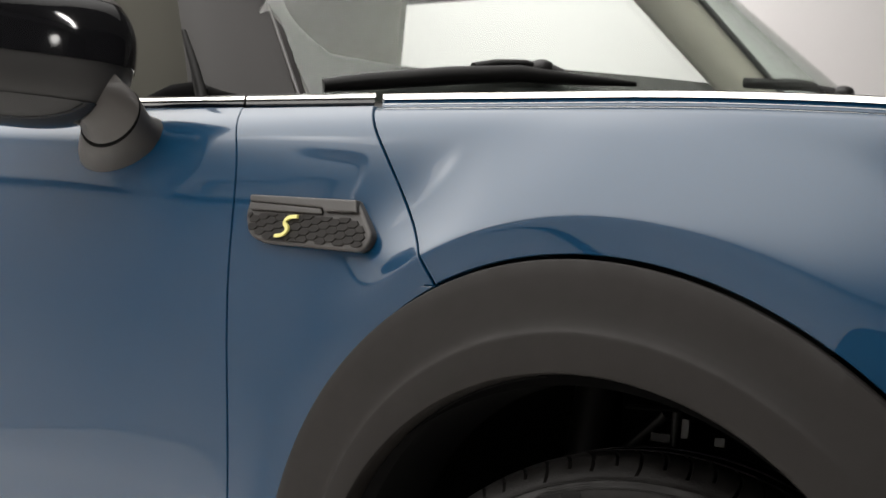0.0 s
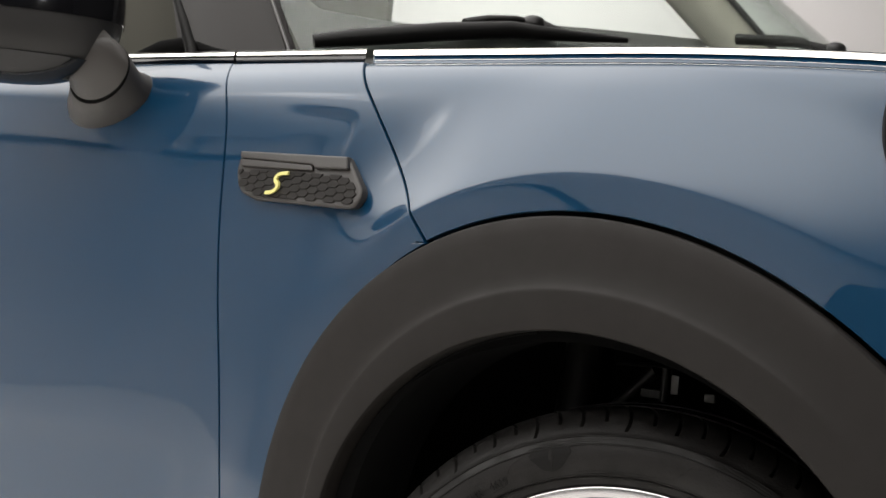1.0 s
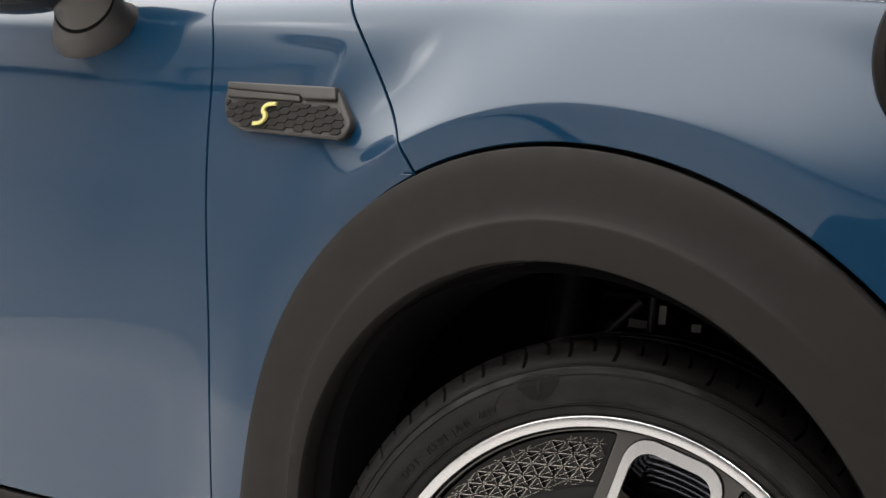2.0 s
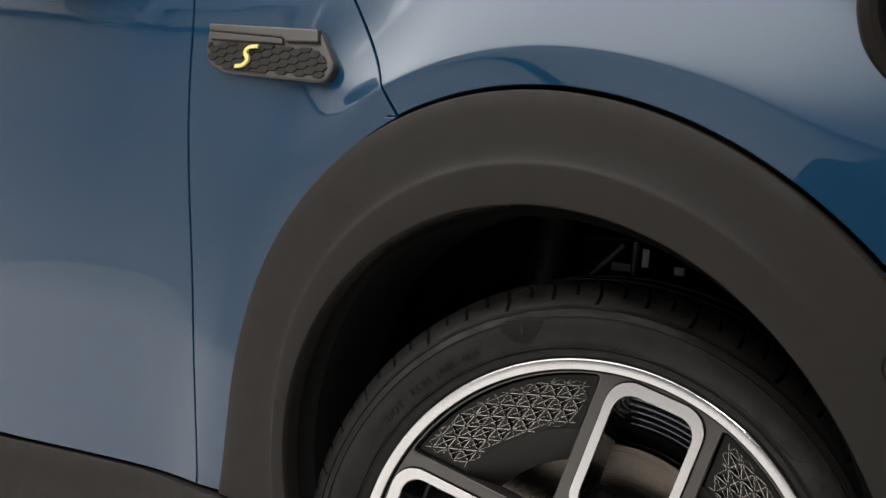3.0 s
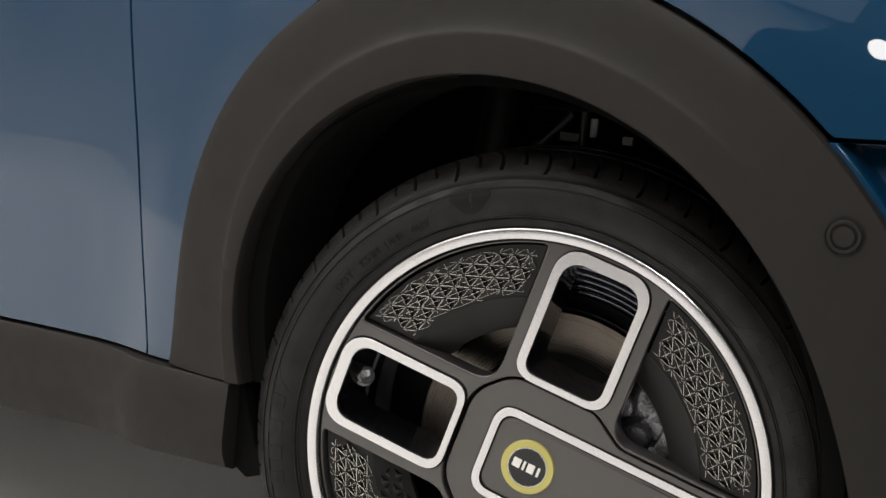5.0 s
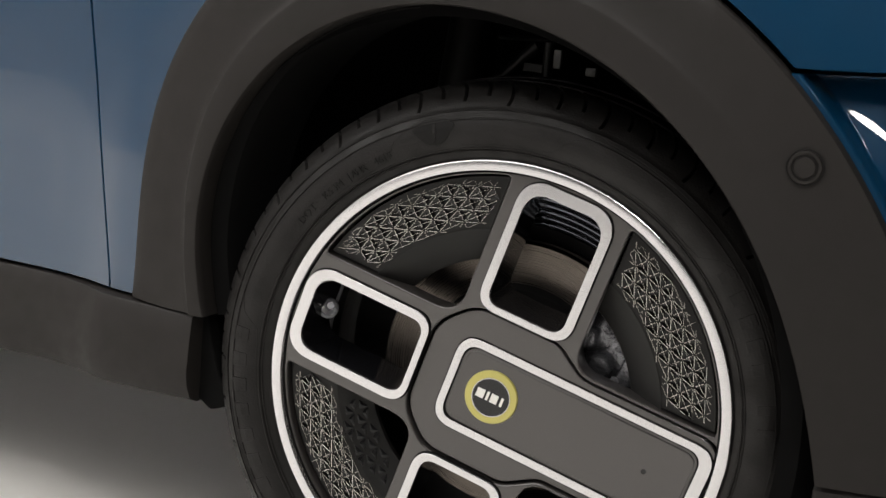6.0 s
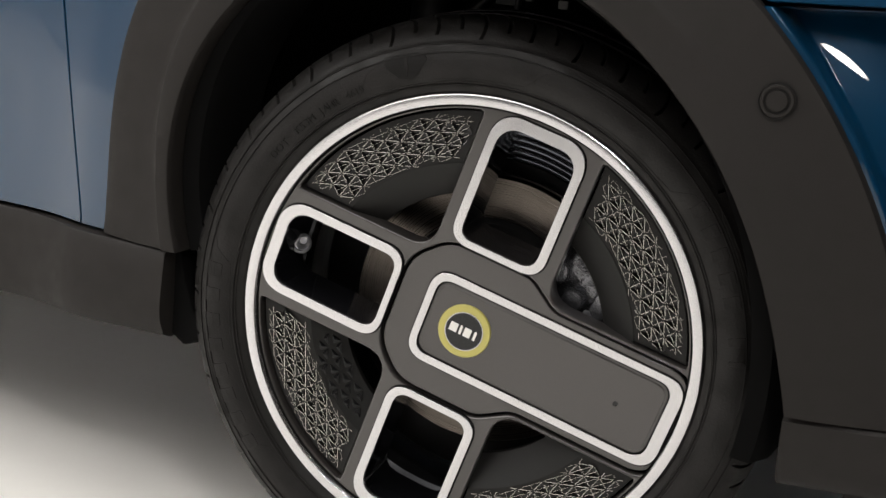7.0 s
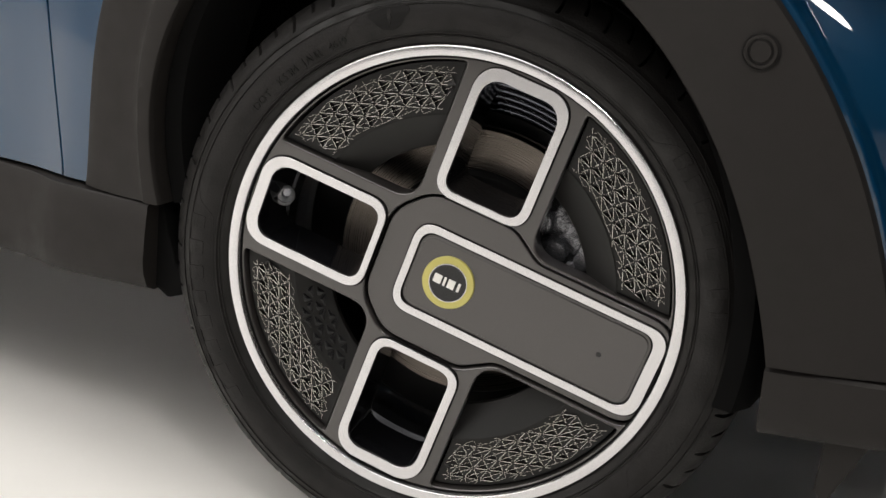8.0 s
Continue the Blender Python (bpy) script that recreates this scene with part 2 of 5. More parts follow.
def rounded(points, radii, n=8):
    """A closed loop with its corners rounded."""
    out = []
    k = len(points)
    for i in range(k):
        p, a, b = Vector(points[i]), Vector(points[i - 1]), Vector(points[(i + 1) % k])
        r = radii[i] if isinstance(radii, (list, tuple)) else radii
        da, db = (a - p).normalized(), (b - p).normalized()
        half = da.angle(db) / 2
        cut = min(r / math.tan(half), (a - p).length * 0.49, (b - p).length * 0.49)
        s, e = p + da * cut, p + db * cut
        for q in range(n + 1):
            t = q / n
            out.append(tuple(s * (1 - t) ** 2 + p * 2 * t * (1 - t) * 0.92 + e * t * t + (s + e) / 2 * 2 * t * (1 - t) * 0.08))
    return out


def ring_loop(r, n=120):
    return [(r * math.cos(2 * math.pi * i / n), r * math.sin(2 * math.pi * i / n)) for i in range(n)]


def turned(loop, a):
    c, s = math.cos(a), math.sin(a)
    return [(u * c - v * s, u * s + v * c) for u, v in loop]


def smoothstep(a, b, x):
    t = min(1.0, max(0.0, (x - a) / (b - a)))
    return t * t * (3 - 2 * t)


def tube(name, pts, radius, seg=10, squash=1.0, ends=True):
    """A swept round bar through pts; radius may be a list."""
    pts = [Vector(p) for p in pts]
    verts, faces = [], []
    for i, p in enumerate(pts):
        d = (pts[min(i + 1, len(pts) - 1)] - pts[max(i - 1, 0)]).normalized()
        a = d.cross(Vector((0, 0, 1)))
        a = a.normalized() if a.length > 1e-4 else Vector((1, 0, 0))
        b = a.cross(d)
        r = radius[i] if isinstance(radius, (list, tuple)) else radius
        verts += [tuple(p + a * r * math.cos(2 * math.pi * q / seg) + b * r * squash * math.sin(2 * math.pi * q / seg)) for q in range(seg)]
    for i in range(len(pts) - 1):
        faces += [(i * seg + q, i * seg + (q + 1) % seg, (i + 1) * seg + (q + 1) % seg, (i + 1) * seg + q) for q in range(seg)]
    if ends:
        faces += [tuple(range(seg)), tuple(range((len(pts) - 1) * seg, len(pts) * seg))]
    return mesh_of(name, verts, faces, True, 50)


# ---- the shape of the car's side ----
HUB = 0.308
XC, ZC = -0.04, 0.37
OUTER = (0.41518, 0.02261, -0.00176, -0.03686, -0.00687, 0.00661, 0.00309)
INNER = (0.3098, 0.00649, 0.00684, -0.0143, -0.00613, 0.00057, 0.00169)


def radius_at(coef, a):
    u = a - math.pi / 2
    return sum(c * u ** k for k, c in enumerate(coef))


def base_y(x, z):
    k = 0.34 if z > 0.6 else 0.10
    roll = 0.5 * (z - 0.914 + math.sqrt((z - 0.914) ** 2 + 0.0002))
    return -0.026 + k * (z - 0.6) ** 2 + 15.0 * roll ** 2 + 0.35 * max(0.0, x - 0.15) ** 2


def arch_y(x):
    return -0.042 + 0.30 * max(0.0, x - 0.15) ** 2


def side_y(x, z):
    dx, dz = x - XC, z - ZC
    a = math.atan2(dz, dx)
    if a < -math.pi / 2:
        a += 2 * math.pi
    a = min(max(a, -0.25), 3.4)
    d = math.hypot(dx, dz) - radius_at(OUTER, a)
    u = math.degrees(a)
    rear, front = smoothstep(93.0, 118.0, u), smoothstep(84.0, 60.0, u)
    soft = 0.0007 + 0.010 * front + 0.014 * smoothstep(116.5, 134.0, u)
    q = (d - 0.040) / (0.112 + 0.020 * rear + 0.06 * smoothstep(117.0, 132.0, u) - 0.010 * front)
    q = 0.5 * (q + math.sqrt(q * q + soft))
    q = q if q < 0.8 else 0.8 + 0.2 * math.tanh((q - 0.8) / 0.2)
    w = (1 - min(1.0, q)) ** (1.12 + 1.3 * rear + 1.6 * smoothstep(106.0, 119.0, u)) * (1 - 0.6 * smoothstep(115.0, 138.0, u) * smoothstep(165.0, 142.0, u))
    return base_y(x, z) * (1 - w) + w * min(base_y(x, z), arch_y(x))


def curve(coef, v):
    total = 0.0
    for c in coef:
        total = total * v + c
    return total


def door_gap(z):
    return curve((-35.67783, 126.14528, -182.14607, 137.49232, -57.25141, 12.30225, -1.50449), z)


def hood_gap(z):
    return curve((-2.19889, 5.72847, -5.75004, 1.79558), z)


def sill_top(x):
    return curve((-0.04778, -0.03309, 0.3324), x)


def bumper_gap(x):
    return 0.0546 * x + 0.6421


def low_gap(x):
    return 0.3076 + 0.0435 * x


def belt_low(x):
    return curve((-0.01291, 0.94651), x)


def arch_point(coef, a):
    r = radius_at(coef, a)
    return XC + r * math.cos(a), ZC + r * math.sin(a)


def arch_end(coef, line, lo, hi):
    for _ in range(40):
        mid = (lo + hi) / 2
        x, z = arch_point(coef, mid)
        if z > line(x):
            lo = mid
        else:
            hi = mid
    return (lo + hi) / 2


GAP = 0.0016
Z_CORNER = 0.7505
A_CORNER = math.atan2(Z_CORNER - ZC, -0.2226 - XC)
A_FRONT = arch_end(OUTER, bumper_gap, math.pi / 2, 0.3)

# ---- setting ----
def slab(name, x0, x1, y0, y1, z0, z1, mat, label):
    v = [(x, y, z) for x in (x0, x1) for y in (y0, y1) for z in (z0, z1)]
    f = [(0, 1, 3, 2), (4, 6, 7, 5), (0, 4, 5, 1), (2, 3, 7, 6), (0, 2, 6, 4), (1, 5, 7, 3)]
    me = mesh_of(name, v, f, False)
    me.materials.append(mat)
    return tagged(new(name, me), label, name.split("_")[0], kind="structure")


slab("floor", -6, 6, -5, 6, -0.1, 0.0, FLOOR, "smooth pale grey studio floor with soft shadow under the car")
slab("wall_north", -6, 6, 6, 6.15, 0, 4.0, WALL, "plain pale grey studio backdrop wall")
slab("wall_south", -6, 6, -5.15, -5, 0, 4.0, MIDWALL, "plain grey studio wall behind the camera")
slab("wall_east", 6, 6.15, -5, 6, 0, 4.0, DARKWALL, "dark plain studio side wall")
slab("wall_west", -6.15, -6, -5, 6, 0, 4.0, MIDWALL, "plain grey studio side wall")
def cove(name, a, b, inward):
    """A hollow curve that joins the floor to a wall."""
    a, b, d = Vector(a), Vector(b), Vector(inward)
    v, n, r = [], 14, 1.3
    for k in range(n + 1):
        q = math.pi / 2 * k / n
        off = d * (r * (1 - math.sin(q)) + 0.004) + Vector((0, 0, r * (1 - math.cos(q)) + 0.004))
        v += [tuple(a + off), tuple(b + off)]
    me = mesh_of(name, v, [(2 * k, 2 * k + 1, 2 * k + 3, 2 * k + 2) for k in range(n)])
    me.materials.append(COVE)
    return tagged(new(name, me), "smooth pale cove between studio floor and wall", "cove", kind="structure")


cove("trim_cove_west", (-6, -5, 0), (-6, 6, 0), (1, 0, 0))
cove("trim_cove_south", (-6, -5, 0), (6, -5, 0), (0, 1, 0))


def drape(name, outline, y0, y1, label, mat=None, turn=False):
    """A cloth hung upright between y0 and y1; its (x, z) outline has a slanted edge. turn swaps x and y."""
    n = len(outline)
    v = [(y, x, z) if turn else (x, y, z) for y in (y0, y1) for x, z in outline]
    me = mesh_of(name, v, [tuple(range(n)), tuple(range(n, 2 * n))] + [(k, (k + 1) % n, n + (k + 1) % n, n + k) for k in range(n)], False)
    me.materials.append(mat or DARKWALL)
    return tagged(new(name, me), label, "drape", kind="structure")


# unseen black cloth, its outline set to give the front paint a dark reflection
drape("wall_flat", [(-0.92, 0.004), (5.9, 0.004), (5.9, 2.75), (0.875, 2.75), (-0.92, 0.74)], -3.76, -3.70, "unseen black cloth with a slanted edge, added to darken the front paint")
# unseen white cloths, added to brighten what the door and fender reflect
drape("wall_bounce_west", [(-4.90, 3.07), (-4.25, 2.90), (-3.44, 2.61), (-2.4, 2.29), (-1.0, 1.96), (2.0, 1.96), (2.0, 3.98), (-4.90, 3.98)], -5.985, -5.97, "unseen white bounce cloth added high on the wall", CLOTH, True)
drape("wall_bounce_south", [(-5.93, 3.10), (-3.2, 3.13), (-3.2, 3.98), (-5.93, 3.98)], -4.985, -4.97, "unseen white bounce cloth added high on the wall", CLOTH)

slab("ceiling", -6, 6, -5, 6, 4.0, 4.15, CEIL, "plain grey studio ceiling")

def cable(pts, radius, name, label, category):
    me = tube(name, pts, radius, 10)
    me.materials.append(LINER)
    return tagged(new(name, me), label, category)


# unseen dark tube, laid so that its reflection draws the line on the door
cable([(-5.95, -1.0, 1.95), (-5.95, -2.4, 2.28), (-5.95, -3.44, 2.60), (-5.95, -3.82, 2.75), (-5.95, -4.25, 2.89), (-5.95, -4.71, 3.04), (-5.93, -4.93, 3.08), (-5.6, -4.95, 3.09), (-4.4, -4.95, 3.12)], 0.035, "reflection_tube", "unseen black tube along the studio walls, added for its reflected line", "cable")
# unseen pole, added only for the dark stripe it reflects in the paint
cable([(-2.50, -4.86, 1.08), (-3.10, -4.86, 1.43), (-3.80, -4.90, 1.84)], 0.026, "stripe_pole", "unseen slanted black pole, added for its reflected stripe", "pole")

# ---- the car ----
car = tagged(new("car"), "blue metallic small hatchback with black wheel arch cladding", "car")


def door_y(x, z):
    """A shallow hollow with rounded corners, shaped into the lower door to imitate a reflection."""
    px, pz = x + 1.10, z - 0.435
    ex, ez = abs(px) - 0.520, abs(pz - 0.02 * px) - 0.022
    d = math.hypot(max(ex, 0.0), max(ez, 0.0)) + min(max(ex, ez), 0.0)
    return side_y(x, z) + 0.0015 * smoothstep(0.050, 0.016, d)


def make_door():
    rows = []
    for i in range(110):
        v = i / 109
        row = []
        for j in range(70):
            s = (1 - j / 69) ** 1.6
            zr = 0.346 + (belt_low(-0.5) - 0.002 - 0.346) * v
            xr = door_gap(max(zr, 0.346)) - GAP
            x = xr + (-1.55 - xr) * s
            zs = sill_top(max(x, -0.75)) - (0.02 if x < -0.75 else 0) * smoothstep(0, 0.6, -0.75 - x) + GAP
            z = zs + (belt_low(x) - 0.002 - zs) * v
            row.append((x if j < 69 else door_gap(max(z, 0.346)) - GAP, z))
        rows.append(row)
    return part("door", grid_panel("door", rows, door_y), PAINT, car, "blue metallic front door skin")


def fender_y(x, z):
    """The pressed hollow above and ahead of the side vent."""
    a, b = 0.897 - z - 0.09 * max(0, x + 0.47), -0.366 - x + 0.3 * max(0.0, z - 0.845)
    e = -math.log(math.exp(-a / 0.008) + math.exp(-b / 0.008)) * 0.008
    w = smoothstep(-0.004, 0.0075, e) * smoothstep(-0.475, -0.37, x) * smoothstep(0.77, 0.86, z)
    return side_y(x, z) + 0.0020 * w


def make_fender():
    z_end_a = arch_end(OUTER, sill_top, math.pi * 0.9, math.pi * 1.15)
    rows = []
    for i in range(220):
        v = i / 219
        z0 = sill_top(door_gap(0.346)) + GAP
        zl = z0 + (belt_low(-0.5) - 0.002 - z0) * v
        left = (door_gap(max(zl, 0.346)) + GAP, zl)
        if v < 0.66:
            a = z_end_a + (A_CORNER - z_end_a) * (v / 0.66)
            right = arch_point(OUTER, a)
            right = (right[0] + 0.0030 * math.cos(a), max(right[1] + 0.0030 * math.sin(a), sill_top(right[0]) + GAP))
        else:
            z = Z_CORNER + (belt_low(-0.39) - 0.002 - Z_CORNER) * (v - 0.66) / 0.34
            right = (hood_gap(z) - 0.0022, z)
        rows.append([(left[0] + (right[0] - left[0]) * s, left[1] + (right[1] - left[1]) * s) for s in np.linspace(0, 1, 90)])
    return part("fender", grid_panel("fender", rows, fender_y), PAINT, car, "blue metallic fender panel with pressed crease")


def hood_crest(x):
    return 0.9450 - 0.018 * (x + 0.13) - 0.11 * max(0.0, x + 0.1) ** 2


def hood_y(x, z):
    t = min(0.0098, max(0.0, z - hood_crest(x) + 0.010))
    return side_y(x, z) + 0.010 - math.sqrt(0.0001 - t * t)


def make_hood():
    """Clamshell bonnet: the side above the arch, then rolled over to the top."""
    n, m = 110, 150
    bottom, top = [], []
    for j in range(m):
        s = j / (m - 1)
        if s < 0.62:
            a = A_CORNER + (A_FRONT - A_CORNER) * s / 0.62
            x, z = arch_point(OUTER, a)
            bottom.append((x + 0.0054 * math.cos(a), z + 0.0054 * math.sin(a)))
        else:
            x0 = arch_point(OUTER, A_FRONT)[0]
            x = x0 + (0.78 - x0) * (s - 0.62) / 0.38
            bottom.append((x, bumper_gap(x) + 0.0028))
        x = hood_gap(0.944) + GAP + (0.80 - hood_gap(0.944)) * s ** 1.05
        top.append((x, hood_crest(x)))
    rows = []
    for i in range(n):
        v = 1 - (1 - i / (n - 1)) ** 1.35
        row = []
        z = bottom[0][1] + (top[0][1] - bottom[0][1]) * v
        fix = hood_gap(z) + 0.0026 - (bottom[0][0] + (top[0][0] - bottom[0][0]) * v)
        for j in range(m):
            s = j / (m - 1)
            row.append((bottom[j][0] + (top[j][0] - bottom[j][0]) * v + fix * (1 - s) ** 4, bottom[j][1] + (top[j][1] - bottom[j][1]) * v))
        rows.append(row)
    hood = part("hood", grid_panel("hood", rows, hood_y), PAINT, car, "blue metallic clamshell bonnet side")
    # the top of the bonnet, from the crease over to the far side
    verts, faces = [], []
    prof = [(0.0, 0.0), (0.004, 0.0024), (0.009, 0.0048), (0.014, 0.0068), (0.0172, 0.0076), (0.0192, 0.0090), (0.0200, 0.0110), (0.0212, 0.0128), (0.024, 0.0150), (0.029, 0.0174), (0.038, 0.0196), (0.06, 0.0216), (0.12, 0.024), (0.2, 0.028), (0.45, 0.04), (0.80, 0.045), (1.2, 0.035), (1.5, 0.02), (1.62, -0.05)]
    k = 60
    for j in range(k):
        x = hood_gap(0.944) + GAP + (0.80 - hood_gap(0.944)) * j / (k - 1)
        y0 = hood_y(x, hood_crest(x)) - 0.0006
        for d, h in prof:
            drop = 0.55 * max(0.0, x - 0.25) ** 2
            verts.append((x - 0.8 * min(d, 0.04), y0 + d * (1 - 0.12 * max(0, x)), hood_crest(x) + 0.0004 + h * 1.15 - drop * min(1, d / 0.4) * 0.3))
    p = len(prof)
    for j in range(k - 1):
        faces += [(j * p + i, (j + 1) * p + i, (j + 1) * p + i + 1, j * p + i + 1) for i in range(p - 1)]
    bead = [(0.0176, 0.0106), (0.0180, 0.0122), (0.0192, 0.0143), (0.0215, 0.0163), (0.026, 0.0181), (0.034, 0.0194), (0.044, 0.0196)]
    tv = []
    for j in range(k):
        x = hood_gap(0.944) + GAP + (0.80 - hood_gap(0.944)) * j / (k - 1)
        y0 = hood_y(x, hood_crest(x)) - 0.0006
        drop = 0.55 * max(0.0, x - 0.25) ** 2
        tv += [(x - 0.8 * min(d, 0.04), y0 + d * (1 - 0.12 * max(0, x)), hood_crest(x) + 0.0006 + h * 1.15 - drop * min(1, d / 0.4) * 0.3) for d, h in bead]
    b = len(bead)
    ends = [tuple(range(b)), tuple(range((k - 1) * b, k * b))]
    part("hood_trim", mesh_of("hood_trim", tv, [(j * b + i, (j + 1) * b + i, (j + 1) * b + i + 1, j * b + i + 1) for j in range(k - 1) for i in range(b - 1)] + ends, True, 60), CHROME, car, "bright chrome trim along the bonnet edge")
    part("hood_top", mesh_of("hood_top", verts, faces, True, 60), PAINT, car, "blue metallic bonnet top with rolled edge")
    return hood


def bumper_y(x, z):
    """The bumper falls away from the arch and from its upper seam over a rounded edge."""
    a = math.atan2(z - ZC, x - XC)
    d = math.hypot(x - XC, z - ZC) - radius_at(OUTER, min(max(a, -0.25), 3.4))
    edge = smoothstep(0.0045, 0.0080, d) * smoothstep(-0.001, 0.0035, bumper_gap(x) - z)
    return side_y(x, z) + (2.2 * max(0.0, z - 0.52) ** 2 + 1.2 * max(0.0, x - 0.22) ** 2) * edge


def make_bumper():
    rows = []
    for i in range(110):
        v = 1 - (1 - i / 109) ** 1.7
        z = 0.325 + 0.325 * v
        lo, hi = -0.36, A_FRONT
        for _ in range(30):
            mid = (lo + hi) / 2
            if arch_point(OUTER, mid)[1] < z - 0.004:
                lo = mid
            else:
                hi = mid
        x0 = arch_point(OUTER, lo)[0] - 0.008
        row = []
        for j in range(90):
            x = x0 + (0.80 - x0) * (j / 89) ** 2.0
            row.append((x, 0.325 + (bumper_gap(x) - GAP * 1.6 - 0.325) * v))
        rows.append(row)
    return part("front_bumper", grid_panel("front_bumper", rows, bumper_y), PAINT, car, "blue metallic front bumper corner")


def make_arch():
    n = 150
    prof = [(1.0, 0.012, 0), (1.0, 0.0015, 0), (0.994, 0.0002, 0), (0.975, -0.001, 0), (0.85, -0.0035, 0), (0.65, -0.006, 0), (0.50, -0.0075, 0), (-1, -0.0083, 0.110), (-1, -0.0094, 0.065), (-1, -0.0111, 0.028), (-1, -0.0127, 0.007), (-1, -0.0133, -0.005), (-1, -0.0135, -0.030), (0.16, -0.0138, 0), (0.05, -0.0135, 0), (0.012, -0.0125, 0), (0.0, -0.0105, 0), (0.0, -0.004, 0), (0.01, 0.03, 0)]
    verts, faces = [], []
    e0 = arch_end(OUTER, sill_top, math.pi * 0.9, math.pi * 1.15), arch_end(INNER, sill_top, math.pi * 0.9, math.pi * 1.25)
    s0 = arch_end(OUTER, low_gap, 0.5, -0.40), arch_end(INNER, low_gap, 0.3, -0.55)
    for i in range(n):
        t = i / (n - 1)
        for f, dy, off in prof:
            g = max(f, 0.0)
            mid = math.pi * 0.5
            if f < 0:
                u = min(max((e0[0] + (s0[0] - e0[0]) * t) - mid, -0.9), 1.45)
                g = 0.362 - 0.02 * u - 0.09 * u * u * (1 if u > 0 else 0.15) + off
            a = (e0[0] * g + e0[1] * (1 - g)) * (1 - t) + (s0[0] * g + s0[1] * (1 - g)) * t
            r = radius_at(OUTER, a) * g + radius_at(INNER, a) * (1 - g)
            x, z = XC + r * math.cos(a), ZC + r * math.sin(a)
            fade = smoothstep(0.55, 1.25, a)
            if dy < 0:
                flat = -0.0035 - 0.010 * (1 - g)
                dy = dy * fade + flat * (1 - fade)
            verts.append((x, arch_y(x) - 0.004 + dy, z))
    p = len(prof)
    for i in range(n - 1):
        faces += [(i * p + j, (i + 1) * p + j, (i + 1) * p + j + 1, i * p + j + 1) for j in range(p - 1)]
    faces += [tuple(range(p)), tuple(range((n - 1) * p, n * p))]
    return part("arch_cladding", mesh_of("arch_cladding", verts, faces, True, 40), CLAD, car, "unpainted dark grey plastic wheel arch cladding")


def strip(name, xs, prof, mat, label, parent=None):
    """A moulding along x: prof(x) gives its (y, z) outline from top to bottom."""
    verts, faces = [], []
    for x in xs:
        verts += [(x, y, z) for y, z in prof(x)]
    p = len(prof(xs[0]))
    for i in range(len(xs) - 1):
        faces += [(i * p + j, (i + 1) * p + j, (i + 1) * p + j + 1, i * p + j + 1) for j in range(p - 1)]
    faces += [tuple(range(p)), tuple(range((len(xs) - 1) * p, len(xs) * p))]
    return part(name, mesh_of(name, verts, faces, True, 40), mat, parent or car, label)


def make_sill():
    def prof(x):
        zt = sill_top(max(x, -0.8)) - 0.003
        y = side_y(min(x, -0.455), zt) - 0.005 - 0.0135 * smoothstep(-0.56, -0.40, x)
        zb = max(0.2385 + 0.055 * (x + 0.33), 0.20)
        return [(y + 0.03, zt + 0.001), (y + 0.003, zt), (y, zt - 0.003), (y - 0.003, zt - 0.03), (y - 0.005, zt - 0.06), (y - 0.003, zb + 0.02), (y + 0.004, zb + 0.005), (y + 0.016, zb), (y + 0.12, zb + 0.004)]
    xs = list(np.linspace(-1.6, -0.5, 24)) + list(np.linspace(-0.48, -0.323, 14))
    return strip("sill_cladding", xs, prof, CLAD, "unpainted dark grey plastic sill cladding")


def make_low_bumper():
    def prof(x):
        zt = low_gap(x) - 0.003
        y = arch_y(x) - 0.012
        zb = 0.2345 + 0.058 * x
        return [(y + 0.03, zt + 0.001), (y + 0.003, zt), (y, zt - 0.003), (y + 0.001, zt - 0.02), (y + 0.004, zt - 0.045), (y + 0.008, zb + 0.008), (y + 0.016, zb + 0.001), (y + 0.10, zb)]
    return strip("lower_bumper_cladding", list(np.linspace(0.3255, 0.8, 30)), prof, CLAD, "dark grey plastic lower bumper cladding")


make_door()
make_fender()
make_hood()
make_bumper()
make_arch()
make_sill()
make_low_bumper()


def make_liner():
    prof = [(0.335, -0.035), (0.352, -0.03), (0.362, 0.0), (0.366, 0.12), (0.36, 0.26), (0.33, 0.33), (0.2, 0.36), (0.06, 0.37)]
    me = lathe("wheel_liner", prof, 90, (-0.20, math.pi + 0.10))
    return part("wheel_liner", me, LINER, car, "black wheel arch liner", pose(-0.045, 0, 0.335))


make_liner()

# inner structure behind the shut lines
rows = [[(-1.5 + 2.2 * j / 40, 0.72 + 0.21 * i / 10) for j in range(41)] for i in range(11)]
part("inner_panel", grid_panel("inner_panel", rows, lambda x, z: base_y(x, z) + 0.055), SATIN, car)
rows = [[(-1.5 + 1.06 * j / 30, 0.31 + 0.42 * i / 10) for j in range(31)] for i in range(11)]
part("inner_panel", grid_panel("inner_panel", rows, lambda x, z: base_y(x, z) + 0.05), SATIN, car)

# ---- the wheel ----
SPIN, STEER = 16.0, 10.0


